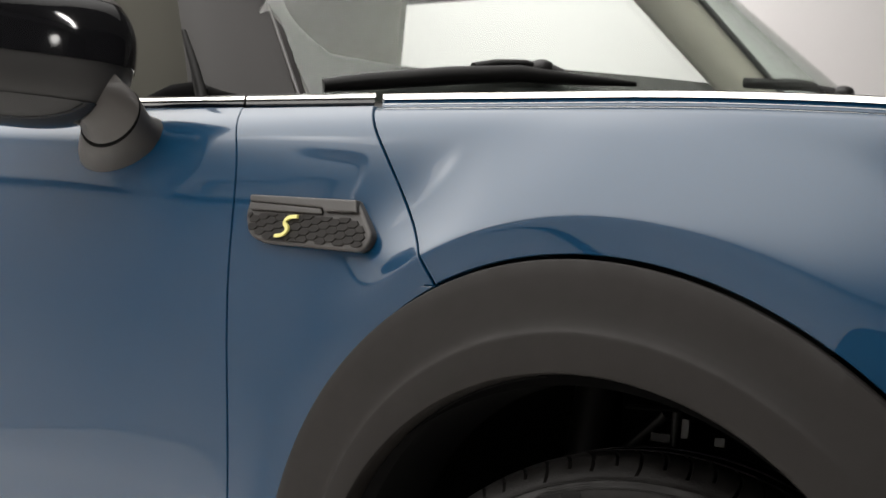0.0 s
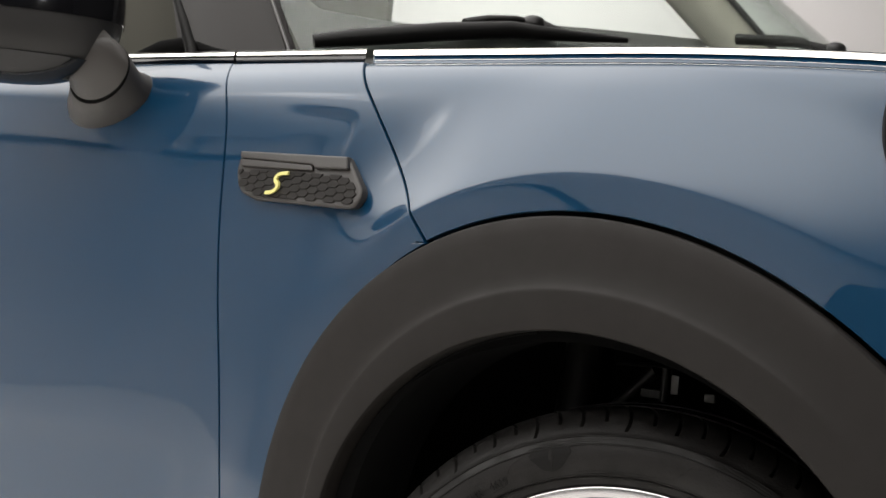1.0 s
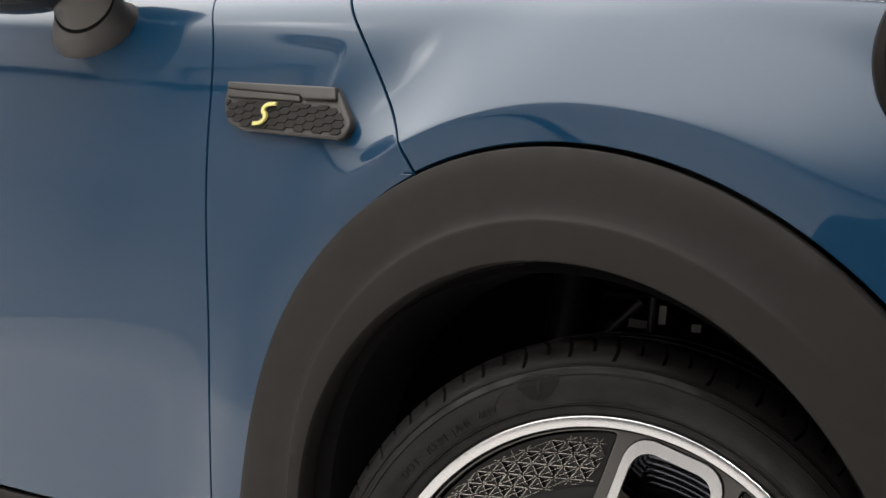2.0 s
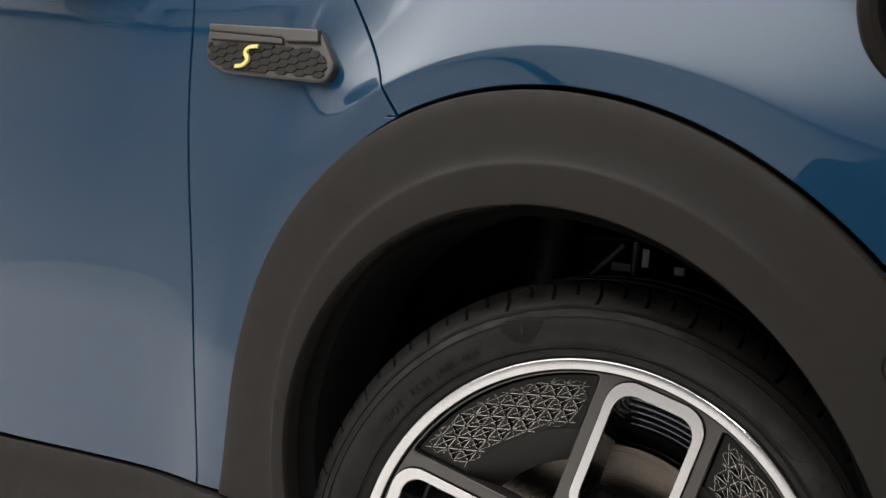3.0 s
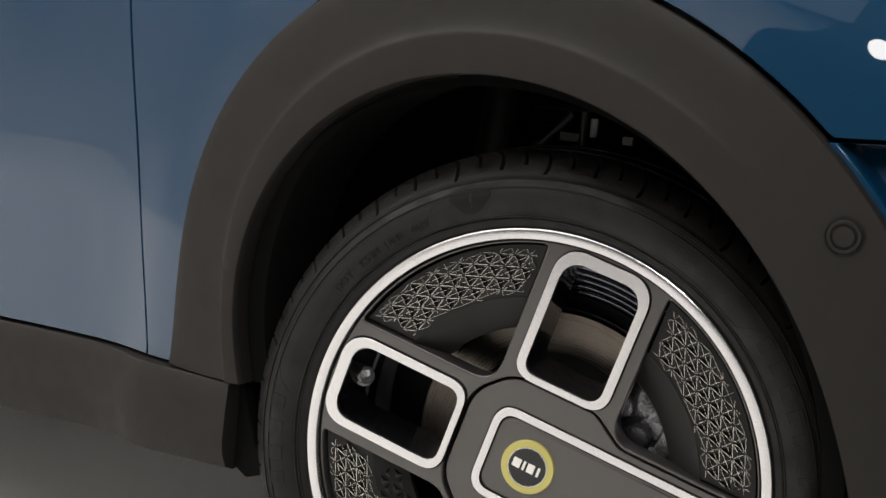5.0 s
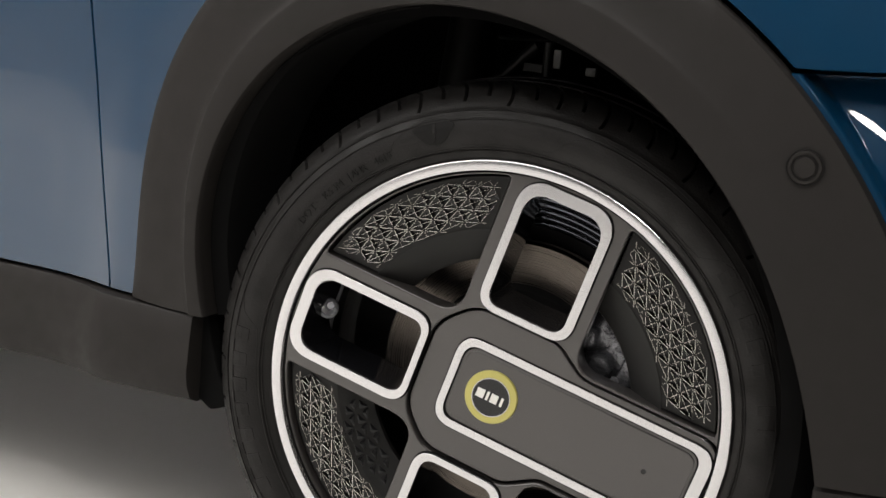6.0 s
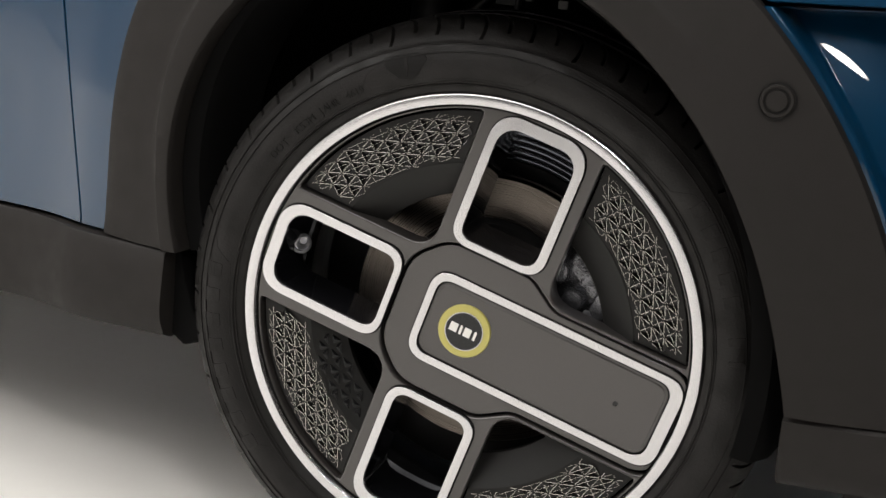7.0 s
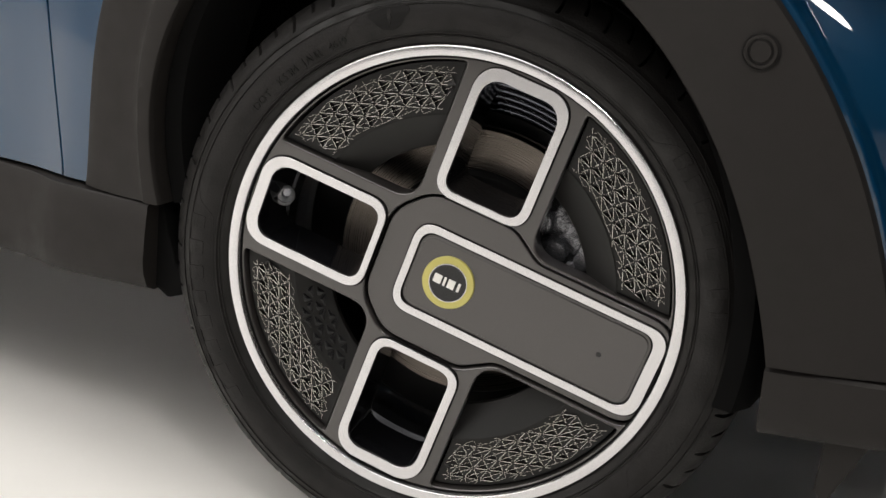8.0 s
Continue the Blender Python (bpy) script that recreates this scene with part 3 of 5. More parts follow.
def make_tyre(wheel):
    """Sidewall with moulded rings, a grooved shoulder and tread."""
    prof = [(0.2315, 0.010), (0.2335, 0.003), (0.2365, 0.000), (0.240, -0.0015), (0.2415, -0.0028), (0.2419, -0.0040), (0.2427, -0.0040), (0.2432, -0.0034), (0.2440, -0.0046), (0.2444, -0.0058), (0.2452, -0.0058), (0.2458, -0.0053), (0.250, -0.0075), (0.256, -0.0095), (0.262, -0.0100), (0.268, -0.0092), (0.2722, -0.0079), (0.2725, -0.0089), (0.2733, -0.0087), (0.2738, -0.0074), (0.278, -0.0052), (0.2800, -0.0040), (0.2804, -0.0049), (0.2811, -0.0044), (0.2816, -0.0030)]
    shoulder = [(0.2845, -0.0010), (0.2885, 0.0025), (0.2925, 0.0070), (0.2965, 0.0125), (0.3005, 0.0205), (0.3030, 0.029), (0.3045, 0.037), (0.3055, 0.045)]
    tread = [(0.3055, 0.0452), (0.298, 0.0458), (0.298, 0.0535), (0.3060, 0.054), (0.3065, 0.085), (0.299, 0.0856), (0.299, 0.094), (0.3070, 0.0945), (0.3070, 0.115), (0.299, 0.1156), (0.299, 0.124), (0.3055, 0.1245), (0.3035, 0.165), (0.296, 0.195), (0.27, 0.215), (0.235, 0.20)]
    allp = prof + shoulder + tread
    pitch, sub = 80, 12
    seg = pitch * sub
    m = len(allp)
    verts = []
    i0, i1 = len(prof), len(prof) + len(shoulder)
    for i in range(seg):
        for j, (r, y) in enumerate(allp):
            a = 2 * math.pi * i / seg
            if i0 <= j < i1:
                k = (j - i0) / (len(shoulder) - 1)
                a += 0.045 * k * k - 0.012 * math.sin(math.pi * k)
                deep = (1, 3, 2, 3)[(i // sub) % 4]
                if i % sub == 0 and j >= i0 + deep:
                    r -= 0.0042
                    y += 0.0036
            verts.append((r * math.cos(a), y, r * math.sin(a)))
    faces = [(i * m + j, ((i + 1) % seg) * m + j, ((i + 1) % seg) * m + j + 1, i * m + j + 1) for i in range(seg) for j in range(m - 1)]
    tyre = part("tyre", mesh_of("tyre", verts, faces, True, 38), RUBBER, wheel, "black rubber low-profile tyre with moulded sidewall marks")

    def around(me, r, a):
        """Lays a flat outline on the sidewall at radius r and angle a, its top outwards."""
        a += radians(SPIN)
        m = Matrix(((math.sin(a), 0, math.cos(a), r * math.cos(a)), (0, 1, 0, 0), (-math.cos(a), 0, math.sin(a), r * math.sin(a)), (0, 0, 0, 1)))
        me.transform(m)
        for vert in me.vertices:
            rr = math.hypot(vert.co.x, vert.co.z)
            vert.co.y += -0.0100 + 1.6 * max(0, 0.257 - rr) ** 1.35 + 7.0 * max(0, rr - 0.264) ** 1.75
        return me

    bm = bmesh.new()
    for word, a0, step in (("DOT", 144.0, 1.95), ("K53M", 135.9, 1.4), ("JAHR", 128.9, 1.35), ("4619", 121.6, 1.15)):
        for k, ch in enumerate(word):
            cu = bpy.data.curves.new("letter", "FONT")
            cu.body, cu.size, cu.extrude, cu.align_x = ch, 0.0105, 0.0003, "CENTER"
            ob = new("letter", cu)
            me = bpy.data.meshes.new_from_object(ob.evaluated_get(bpy.context.evaluated_depsgraph_get()))
            bpy.data.objects.remove(ob)
            bpy.data.curves.remove(cu)
            me.transform(Matrix(((1, 0, 0, 0), (0, 0, -1, -0.0002), (0, 1, 0, -0.0037), (0, 0, 0, 1))))
            around(me, 0.2548, radians(a0 - k * step))
            bm.from_mesh(me)
            bpy.data.meshes.remove(me)
    me = bpy.data.meshes.new("sidewall_writing")
    bm.to_mesh(me)
    bm.free()
    part("sidewall_writing", me, MOULD, wheel, "small moulded sidewall writing")
    wall = sorted(prof)
    radii, depth = [p[0] for p in wall], [p[1] for p in wall]

    def rib(path, width=0.0006, proud=0.0007):
        """A thin raised line on the sidewall through (radius, degrees)."""
        verts = []
        for (r, a), (r2, a2) in zip(path, path[1:]):
            for t in np.linspace(0, 1, 9)[:-1]:
                rr, aa = r + (r2 - r) * t, radians(a + (a2 - a) * t + SPIN)
                d = Vector(((r2 - r), radians(a2 - a) * rr)).normalized()
                for off, up in ((-width, -0.0003), (0.0, proud), (width, -0.0003)):
                    rq, aq = rr - d.y * off, aa + d.x * off / rr
                    verts.append((rq * math.cos(aq), float(np.interp(rq, radii, depth)) - up, rq * math.sin(aq)))
        n = len(verts) // 3
        return mesh_of("sidewall_rib", verts, [(3 * i + k, 3 * i + 3 + k, 3 * i + 4 + k, 3 * i + 1 + k) for i in range(n - 1) for k in (0, 1)])

    for a in (20, 58, 96, 150, 196, 250, 300):
        part("sidewall_rib", rib([(0.2755, a), (0.2755, a + 15), (0.2660, a + 20), (0.2500, a + 23), (0.2480, a + 27), (0.2480, a + 46)]), RUBBER, wheel)
        part("sidewall_rib", rib([(0.2775, a - 6), (0.2775, a + 13), (0.2810, a + 15.5)]), RUBBER, wheel)
    bars = [(0.2655, 216.0 - 5.85 * k, 0.0165, 0.0175) for k in range(8)] + [(0.2630, 36.8 - 4.9 * k, 0.0130, 0.0165) for k in range(5)] + [(0.2640, 9.0, 0.010, 0.0165), (0.2640, 4.6, 0.005, 0.0165)]
    for r, a, w, h in bars:
        me = plate("sidewall_bar", rounded([(-w * .40, -h / 2), (w * .40, -h / 2), (w * .46, h / 2), (-w * .46, h / 2)], 0.0015, 3), [], -0.0003, 0.0012, 0.0003, 1)
        bm = bmesh.new()
        bm.from_mesh(me)
        bmesh.ops.triangulate(bm, faces=bm.faces)
        bmesh.ops.subdivide_edges(bm, edges=bm.edges, cuts=3, use_grid_fill=True)
        bm.to_mesh(me)
        bm.free()
        part("sidewall_bar", around(me, r, radians(a)), RUBBER, wheel)
    patch = plate("sidewall_patch", rounded([(-0.0235, 0.006), (-0.012, 0.0115), (0.013, 0.0115), (0.0225, 0.005), (0.009, -0.0095), (0.001, -0.0125), (-0.010, -0.0095)], 0.003, 4), [], -0.0002, 0.001, 0.0002, 1)
    bm = bmesh.new()
    bm.from_mesh(patch)
    bmesh.ops.triangulate(bm, faces=bm.faces)
    bmesh.ops.subdivide_edges(bm, edges=bm.edges, cuts=3, use_grid_fill=True)
    bm.to_mesh(patch)
    bm.free()
    part("sidewall_patch", around(patch, 0.2630, radians(107.0)), MOULD, wheel, "matt moulded mark")
    bolt = plate("sidewall_mark", [(-0.0010, 0.0085), (0.0030, 0.0085), (0.0012, 0.0018), (0.0030, 0.0018), (-0.0018, -0.0095), (-0.0002, -0.0010), (-0.0022, -0.0010)], [], -0.0008, 0.0006, 0.0001, 1)
    part("sidewall_mark", around(bolt, 0.2630, radians(107.0)), RUBBER, wheel, "small jagged raised mark")
    return tyre


WINDOWS = (90, 180, 270)


def window_loop(inner, outer, half, corner_in, corner_out, bow):
    loop = rounded([(inner, -half), (outer, -half), (outer, half), (inner, half)], [corner_in, corner_out, corner_out, corner_in], 8)
    return [(u - bow * (v / half) ** 2 * smoothstep(inner, outer, u), v) for u, v in loop]


def wedge_loop(edge, r, inner_cut, corner):
    """A quarter opening between two spokes, in the first quadrant."""
    a0 = math.asin(edge / r)
    arc = [(r * math.cos(a), r * math.sin(a)) for a in np.linspace(a0 + 0.02, math.pi / 2 - a0 - 0.02, 28)]
    q = edge + inner_cut
    inner = []
    for t in np.linspace(0, 1, 9):
        p0, p1, p2 = Vector((edge, q)), Vector((edge, edge)), Vector((q, edge))
        inner.append(tuple(p0 * (1 - t) ** 2 + p1 * 2 * t * (1 - t) + p2 * t * t))
    e = r * math.cos(a0)
    tip0 = [(e - 0.006, edge), (e - 0.002, edge + 0.0008)]
    tip1 = [(edge + 0.0008, e - 0.002), (edge, e - 0.006)]
    return tip0 + arc + tip1 + inner


def cover_loop(grow):
    g = grow
    pts = [(-0.0775 - g, -0.045 - g * .5), (-0.0775 - g, 0.045 + g * .5), (-0.045 - g * .5, 0.0775 + g), (0.040 + g * .5, 0.0775 + g), (0.0735 + g * .5, 0.0555 + g), (0.2205 + g, 0.0555 + g), (0.2205 + g, -0.0555 - g), (0.0735 + g * .5, -0.0555 - g), (0.040 + g * .5, -0.0775 - g), (-0.045 - g * .5, -0.0775 - g)]
    return rounded(pts, [0.04, 0.04, 0.04, 0.03, 0.025, 0.024, 0.024, 0.025, 0.03, 0.04], 7)


def make_insert(wheel, turn):
    """Dark faceted filler between two spokes with a bright raised lattice."""
    at = pose(0, 0, 0, 0, -turn, 0)
    r1, edge = 0.2166, 0.0634
    a0 = math.asin(edge / r1)
    loop = [(r1 * math.cos(a), r1 * math.sin(a)) for a in np.linspace(a0, math.pi / 2 - a0, 26)]
    r0 = 0.1645
    b0 = math.asin(edge / r0)
    loop += [(r0 * math.cos(a), r0 * math.sin(a)) for a in np.linspace(math.pi / 2 - b0, b0, 14)]
    part("spoke_filler", plate("spoke_filler", loop, [], 0.0146, 0.004, 0.0006), FILL, wheel, "dark plastic filler between spokes", at)
    band_y = lambda r: 0.0130 + 0.017 * (0.1650 - r) / 0.0315
    bv, n = [], 16
    for r, dy in ((0.1655, 0.0), (0.1340, 0.0), (0.1335, 0.0006), (0.1335, 0.006)):
        b0 = math.asin(edge / r) - 0.02
        bv += [(r * math.cos(a), band_y(r) + dy, r * math.sin(a)) for a in np.linspace(b0, math.pi / 2 - b0, n)]
    part("filler_band", mesh_of("filler_band", bv, [(k * n + q, k * n + q + 1, (k + 1) * n + q + 1, (k + 1) * n + q) for k in range(3) for q in range(n - 1)], True, 30), FILL, wheel, "dark sloping band below the lattice", at)
    facets = {}
    d0 = radians(-69.7)
    du = Vector((math.cos(d0), math.sin(d0)))
    dv = Vector((-math.sin(d0), math.cos(d0)))
    step, rowh, slip = 0.0158, 0.0118, 0.60
    inside = lambda p: p.x > edge + 0.0035 and p.y > edge + 0.0035 and 0.1665 < p.length < 0.2140
    verts, faces, fv, ff = [], [], [], []

    def bar(p, q, w, h):
        d = (q - p).normalized()
        n = Vector((-d.y, d.x)) * w
        s = len(verts)
        for c, off, y in ((p, n, 0.0135), (p, -n, 0.0135), (q, -n, 0.0135), (q, n, 0.0135), (p, n * .6, 0.0125 - h), (p, -n * .6, 0.0125 - h), (q, -n * .6, 0.0125 - h), (q, n * .6, 0.0125 - h)):
            verts.append((c.x + off.x, y, c.y + off.y))
        faces.extend([(s, s + 4, s + 7, s + 3), (s + 1, s + 2, s + 6, s + 5), (s + 4, s + 5, s + 6, s + 7), (s, s + 1, s + 5, s + 4), (s + 3, s + 7, s + 6, s + 2)])

    centre = Vector((0.1321, 0.1344))
    for j in range(-12, 13):
        for i in range(-22, 23):
            p = centre + du * ((i + slip * j) * step) + dv * (j * rowh)
            if p.length > 0.26 or p.x < 0 or p.y < 0:
                continue
            right = p + du * step
            upr = p + du * step * slip + dv * rowh
            upl = upr - du * step
            for q, w, h, cut in ((right, 0.00024, 0.0013, 0.07), (upr, 0.00022, 0.0012, 0.10), (upl, 0.00017, 0.0010, 0.12), (upr + du * step, 0.00015, 0.0008, 0.10)):
                a, b = p + (q - p) * cut, q - (q - p) * cut
                if inside(a) and inside(b):
                    bar(a, b, w, h)
                elif inside(a) and inside(a + (b - a) * 0.45):
                    bar(a, a + (b - a) * 0.45, w, h)
                elif inside(b) and inside(b + (a - b) * 0.45):
                    bar(b + (a - b) * 0.45, b, w, h)
            for kind, tri in enumerate(((p, right, upr), (p, upr, upl))):
                if all(t.x > edge + 0.002 and t.y > edge + 0.002 for t in tri):
                    c = (tri[0] + tri[1] + tri[2]) / 3
                    if all(0.1650 < t.length < 0.2142 for t in tri):
                        s = len(fv)
                        fv.extend([(t.x, 0.0127, t.y) for t in tri] + [(c.x, 0.0143, c.y)])
                        ff.extend([(s, s + 1, s + 3), (s + 1, s + 2, s + 3), (s + 2, s, s + 3)])
                    elif turn == 180 and all(0.1345 < t.length < 0.1705 for t in tri):
                        if kind not in facets:
                            edge_pts = [(t - c) * 0.78 for t in tri]
                            facets[kind] = mesh_of("facet", [(t.x, 0.0, t.y) for t in edge_pts] + [(0, -0.0009, 0)], [(0, 1, 3), (1, 2, 3), (2, 0, 3)], False)
                        slope = -0.017 / 0.0315
                        gx, gz = slope * c.x / c.length, slope * c.y / c.length
                        shear = Matrix(((1, 0, 0, c.x), (gx, 1, gz, band_y(c.length) - 0.0002), (0, 0, 1, c.y), (0, 0, 0, 1)))
                        part("facet", facets[kind], FACETBAND, wheel, "", at @ shear)
    part("lattice", mesh_of("lattice", verts, faces, False), LATTICE, wheel, "bright raised triangular lattice", at)
    part("faceted_plate", mesh_of("faceted_plate", fv, ff, False), FACET, wheel, "smoked chrome triangular facets", at)


def make_wheel():
    holes = [turned(window_loop(0.0865, 0.2085, 0.0405, 0.014, 0.018, 0.004), radians(a)) for a in WINDOWS]
    holes += [turned(wedge_loop(0.0615, 0.2188, 0.026, 0.004), radians(a)) for a in (0, 90, 180, 270)]
    holes.append(cover_loop(0.0026))
    spider = plate("wheel", ring_loop(0.2262, 200), holes, 0.0065, 0.026, 0.0020, 3)
    wheel = part("wheel", spider, GREY, car, "grey four-spoke alloy wheel with bright machined trim", pose(0, 0, HUB, 0, 0, STEER) @ pose(0, 0, 0, 0, SPIN, 0))
    part("rim_lip", lathe("rim_lip", [(0.2224, 0.0075), (0.2226, 0.0022), (0.2230, 0.0006), (0.2235, 0.0), (0.2237, -0.00006), (0.2320, -0.0006), (0.2322, -0.00055), (0.2330, 0.0), (0.2334, 0.0012), (0.2336, 0.012), (0.226, 0.02)], 240), SILVER, wheel, "bright machined rim lip")
    part("barrel", lathe("barrel", [(0.2255, 0.008), (0.222, 0.03), (0.210, 0.045), (0.207, 0.075), (0.2025, 0.078), (0.2025, 0.10), (0.206, 0.103), (0.206, 0.14), (0.212, 0.145), (0.214, 0.19), (0.226, 0.20)], 160), TUBE, wheel, "dark polished inner rim barrel")
    steps = [(0.206 - 0.048 * t - 0.0022 * abs(math.sin(6 * math.pi * t)) ** 0.6, 0.046 + 0.054 * t - 0.0030 * abs(math.sin(6 * math.pi * t)) ** 0.6) for t in np.linspace(0, 1, 61)]
    part("barrel_step", lathe("barrel_step", steps, 70, (radians(35), radians(145)), sharp=50), STEP, wheel, "gloss black ribbed barrel wall")
    for a in WINDOWS:
        at = pose(0, 0, 0, 0, -a, 0)
        part("window_trim", plate("window_trim", window_loop(0.0805, 0.2185, 0.0487, 0.020, 0.024, 0.004), [window_loop(0.0875, 0.2065, 0.0397, 0.014, 0.018, 0.003)], 0.0025, 0.006, 0.0005), SILVER, wheel, "bright machined window frame", at)
        # a black strip draws the shadow line between frame and spider
        part("trim_shadow_line", plate("trim_shadow_line", window_loop(0.0792, 0.2196, 0.0500, 0.021, 0.025, 0.004), [window_loop(0.0875, 0.2065, 0.0397, 0.014, 0.018, 0.003)], 0.0060, 0.003, 0.0003), LINER, wheel, "black strip for the shadow line round the bright frame", at)
        o = window_loop(0.0875, 0.2065, 0.0400, 0.014, 0.018, 0.003)
        k = len(o)
        v = [(u, 0.007, w) for u, w in o] + [(0.147 + (u - 0.147) * 0.94, 0.066, w * 0.93) for u, w in o]
        part("window_liner", mesh_of("window_liner", v, [(q, (q + 1) % k, k + (q + 1) % k, k + q) for q in range(k)], True, 60), BLACK, wheel, "gloss black window wall", at)
    for a in (0, 90, 180, 270):
        make_insert(wheel, a)
    D = 0.0065
    part("hub_cover", plate("hub_cover", cover_loop(0.0), [], 0.0030 + D, 0.012, 0.0012, 3), GREY, wheel, "grey hub cover with one filled spoke")
    # matt black plate puts the gap's shade into its colour
    part("cover_gap", plate("cover_gap", cover_loop(0.0048), [], 0.0150, 0.012, 0.0003), LINER, wheel, "black plate that darkens the gap round the hub cover")
    part("cover_trim", plate("cover_trim", rounded([(-0.0495, -0.0482), (0.2185, -0.0482), (0.2185, 0.0482), (-0.0495, 0.0482)], 0.021, 10), [rounded([(-0.0420, -0.0405), (0.2065, -0.0405), (0.2065, 0.0405), (-0.0420, 0.0405)], 0.015, 10)], 0.0008 + D, 0.005, 0.0005), SILVER, wheel, "bright machined frame on hub cover")
    part("cover_panel", plate("cover_panel", rounded([(-0.0385, -0.037), (0.203, -0.037), (0.203, 0.037), (-0.0385, 0.037)], 0.014, 10), [], 0.0014 + D, 0.004, 0.0012), GREY, wheel, "grey recessed panel on hub cover")
    # black strips again for the shadow lines at the cover frame and rim lip
    part("trim_shadow_line", plate("trim_shadow_line", rounded([(-0.0508, -0.0495), (0.2198, -0.0495), (0.2198, 0.0495), (-0.0508, 0.0495)], 0.022, 10), [rounded([(-0.0405, -0.039), (0.205, -0.039), (0.205, 0.039), (-0.0405, 0.039)], 0.015, 10)], 0.0026 + D, 0.003, 0.0003), LINER, wheel, "black strip for the shadow line round the bright frame")
    part("trim_shadow_line", lathe("trim_shadow_line", [(0.2205, 0.0066), (0.2208, 0.0061), (0.2223, 0.0061), (0.2226, 0.0066)], 200), LINER, wheel, "black strip for the shadow line inside the rim lip")
    part("pin_hole", plate("pin_hole", ring_loop(0.0026, 20), [], 0.0011 + D, 0.001, 0.0001), BLACK, wheel, "small dark hole", pose(0.1622, 0, 0))
    part("badge", lathe("badge", [(0.0185, 0.0014), (0.0190, -0.0004), (0.0200, -0.0004), (0.0203, -0.0012), (0.0262, -0.0008), (0.0270, 0.0004), (0.0271, 0.003)], 72), YELLOW, wheel, "pale yellow ring badge", pose(0, D, 0))
    part("badge_disc", plate("badge_disc", ring_loop(0.0188, 48), [], -0.0004 + D, 0.001, 0.0001), BLACK, wheel, "gloss black badge centre")
    part("badge_ring", lathe("badge_ring", [(0.0188, 0.0), (0.0189, -0.0011), (0.0196, -0.0011), (0.0198, 0.0)], 60), SILVER, wheel, "thin bright ring", pose(0, D, 0))
    for u, w in ((-0.0112, 0.0082), (-0.0036, 0.0026), (0.0036, 0.0074), (0.0116, 0.0026)):
        part("badge_mark", plate("badge_mark", rounded([(u - w / 2, -0.0046), (u + w / 2, -0.0046), (u + w / 2, 0.0046), (u - w / 2, 0.0046)], 0.0004, 2), [], -0.0009 + D, 0.0008, 0.0001), WHITE, wheel, "white enamel bar")
    nut = lathe("valve", [(0.0001, -0.016), (0.0040, -0.016), (0.0046, -0.0145), (0.0046, -0.006), (0.0038, -0.005), (0.0038, -0.001), (0.0085, -0.001), (0.0090, 0.001), (0.0090, 0.005), (0.011, 0.006), (0.011, 0.009)], 14)
    part("valve", nut, CAST, wheel, "metal tyre valve", pose(-0.1985, 0.042, -0.003, -28, 0, 22))
    make_tyre(wheel)
    return wheel


make_wheel()
disc = part("brake_disc", lathe("brake_disc", [(0.098, 0.090), (0.099, 0.086), (0.1405, 0.086), (0.1418, 0.088), (0.1418, 0.096), (0.137, 0.097), (0.137, 0.104), (0.1418, 0.105), (0.1418, 0.112), (0.08, 0.113)], 120), DISC, car, "worn steel brake disc", pose(0, 0, HUB, 0, 0, STEER))
part("disc_hat", lathe("disc_hat", [(0.02, 0.046), (0.078, 0.047), (0.083, 0.050), (0.089, 0.084), (0.092, 0.0875), (0.099, 0.088)], 90), UNDER, disc, "black painted disc centre")
part("dust_shield", lathe("dust_shield", [(0.02, 0.118), (0.12, 0.118), (0.15, 0.122), (0.195, 0.13), (0.197, 0.133), (0.02, 0.134)], 60), SATIN, car, "black brake dust shield", pose(0, 0, HUB, 0, 0, STEER))
part("hub", lathe("hub", [(0.001, 0.040), (0.03, 0.040), (0.034, 0.044), (0.034, 0.052), (0.06, 0.053)], 40), CAST, car, "hub flange", pose(0, 0, HUB, 0, 0, STEER))


def make_caliper():
    me = bpy.data.meshes.new("brake_caliper")
    bm = bmesh.new()
    ring = []
    for k, (r0, r1) in enumerate(((0.086, 0.140), (0.078, 0.150), (0.082, 0.154), (0.078, 0.152), (0.088, 0.145))):
        a = radians(8 + 11 * k)
        ring.append([bm.verts.new((r * math.cos(a), y, r * math.sin(a))) for r, y in ((r0, 0.082), (r0 + 0.004, 0.052 + 0.012 * (k % 2)), (r1 - 0.012, 0.048), (r1, 0.062), (r1, 0.118))])
    for a, b in zip(ring, ring[1:]):
        for i in range(4):
            bm.faces.new((a[i], b[i], b[i + 1], a[i + 1]))
    bm.faces.new(ring[0])
    bm.faces.new(ring[-1][::-1])
    bmesh.ops.recalc_face_normals(bm, faces=bm.faces)
    bmesh.ops.bevel(bm, geom=list(bm.edges), offset=0.003, segments=2, affect="EDGES")
    for f in bm.faces:
        f.smooth = True
    bm.to_mesh(me)
    bm.free()
    at = pose(0, 0, HUB, 0, 0, STEER)
    caliper = part("brake_caliper", me, IRON, car, "dark cast alloy brake caliper", at)
    for a in (22, 40):
        part("caliper_piston", lathe("caliper_piston", [(0.001, 0.044), (0.010, 0.044), (0.0125, 0.047), (0.0125, 0.062)], 18), IRON, caliper, "round cast boss", pose(0.102 * math.cos(radians(a)), 0, 0.102 * math.sin(radians(a))))


make_caliper()


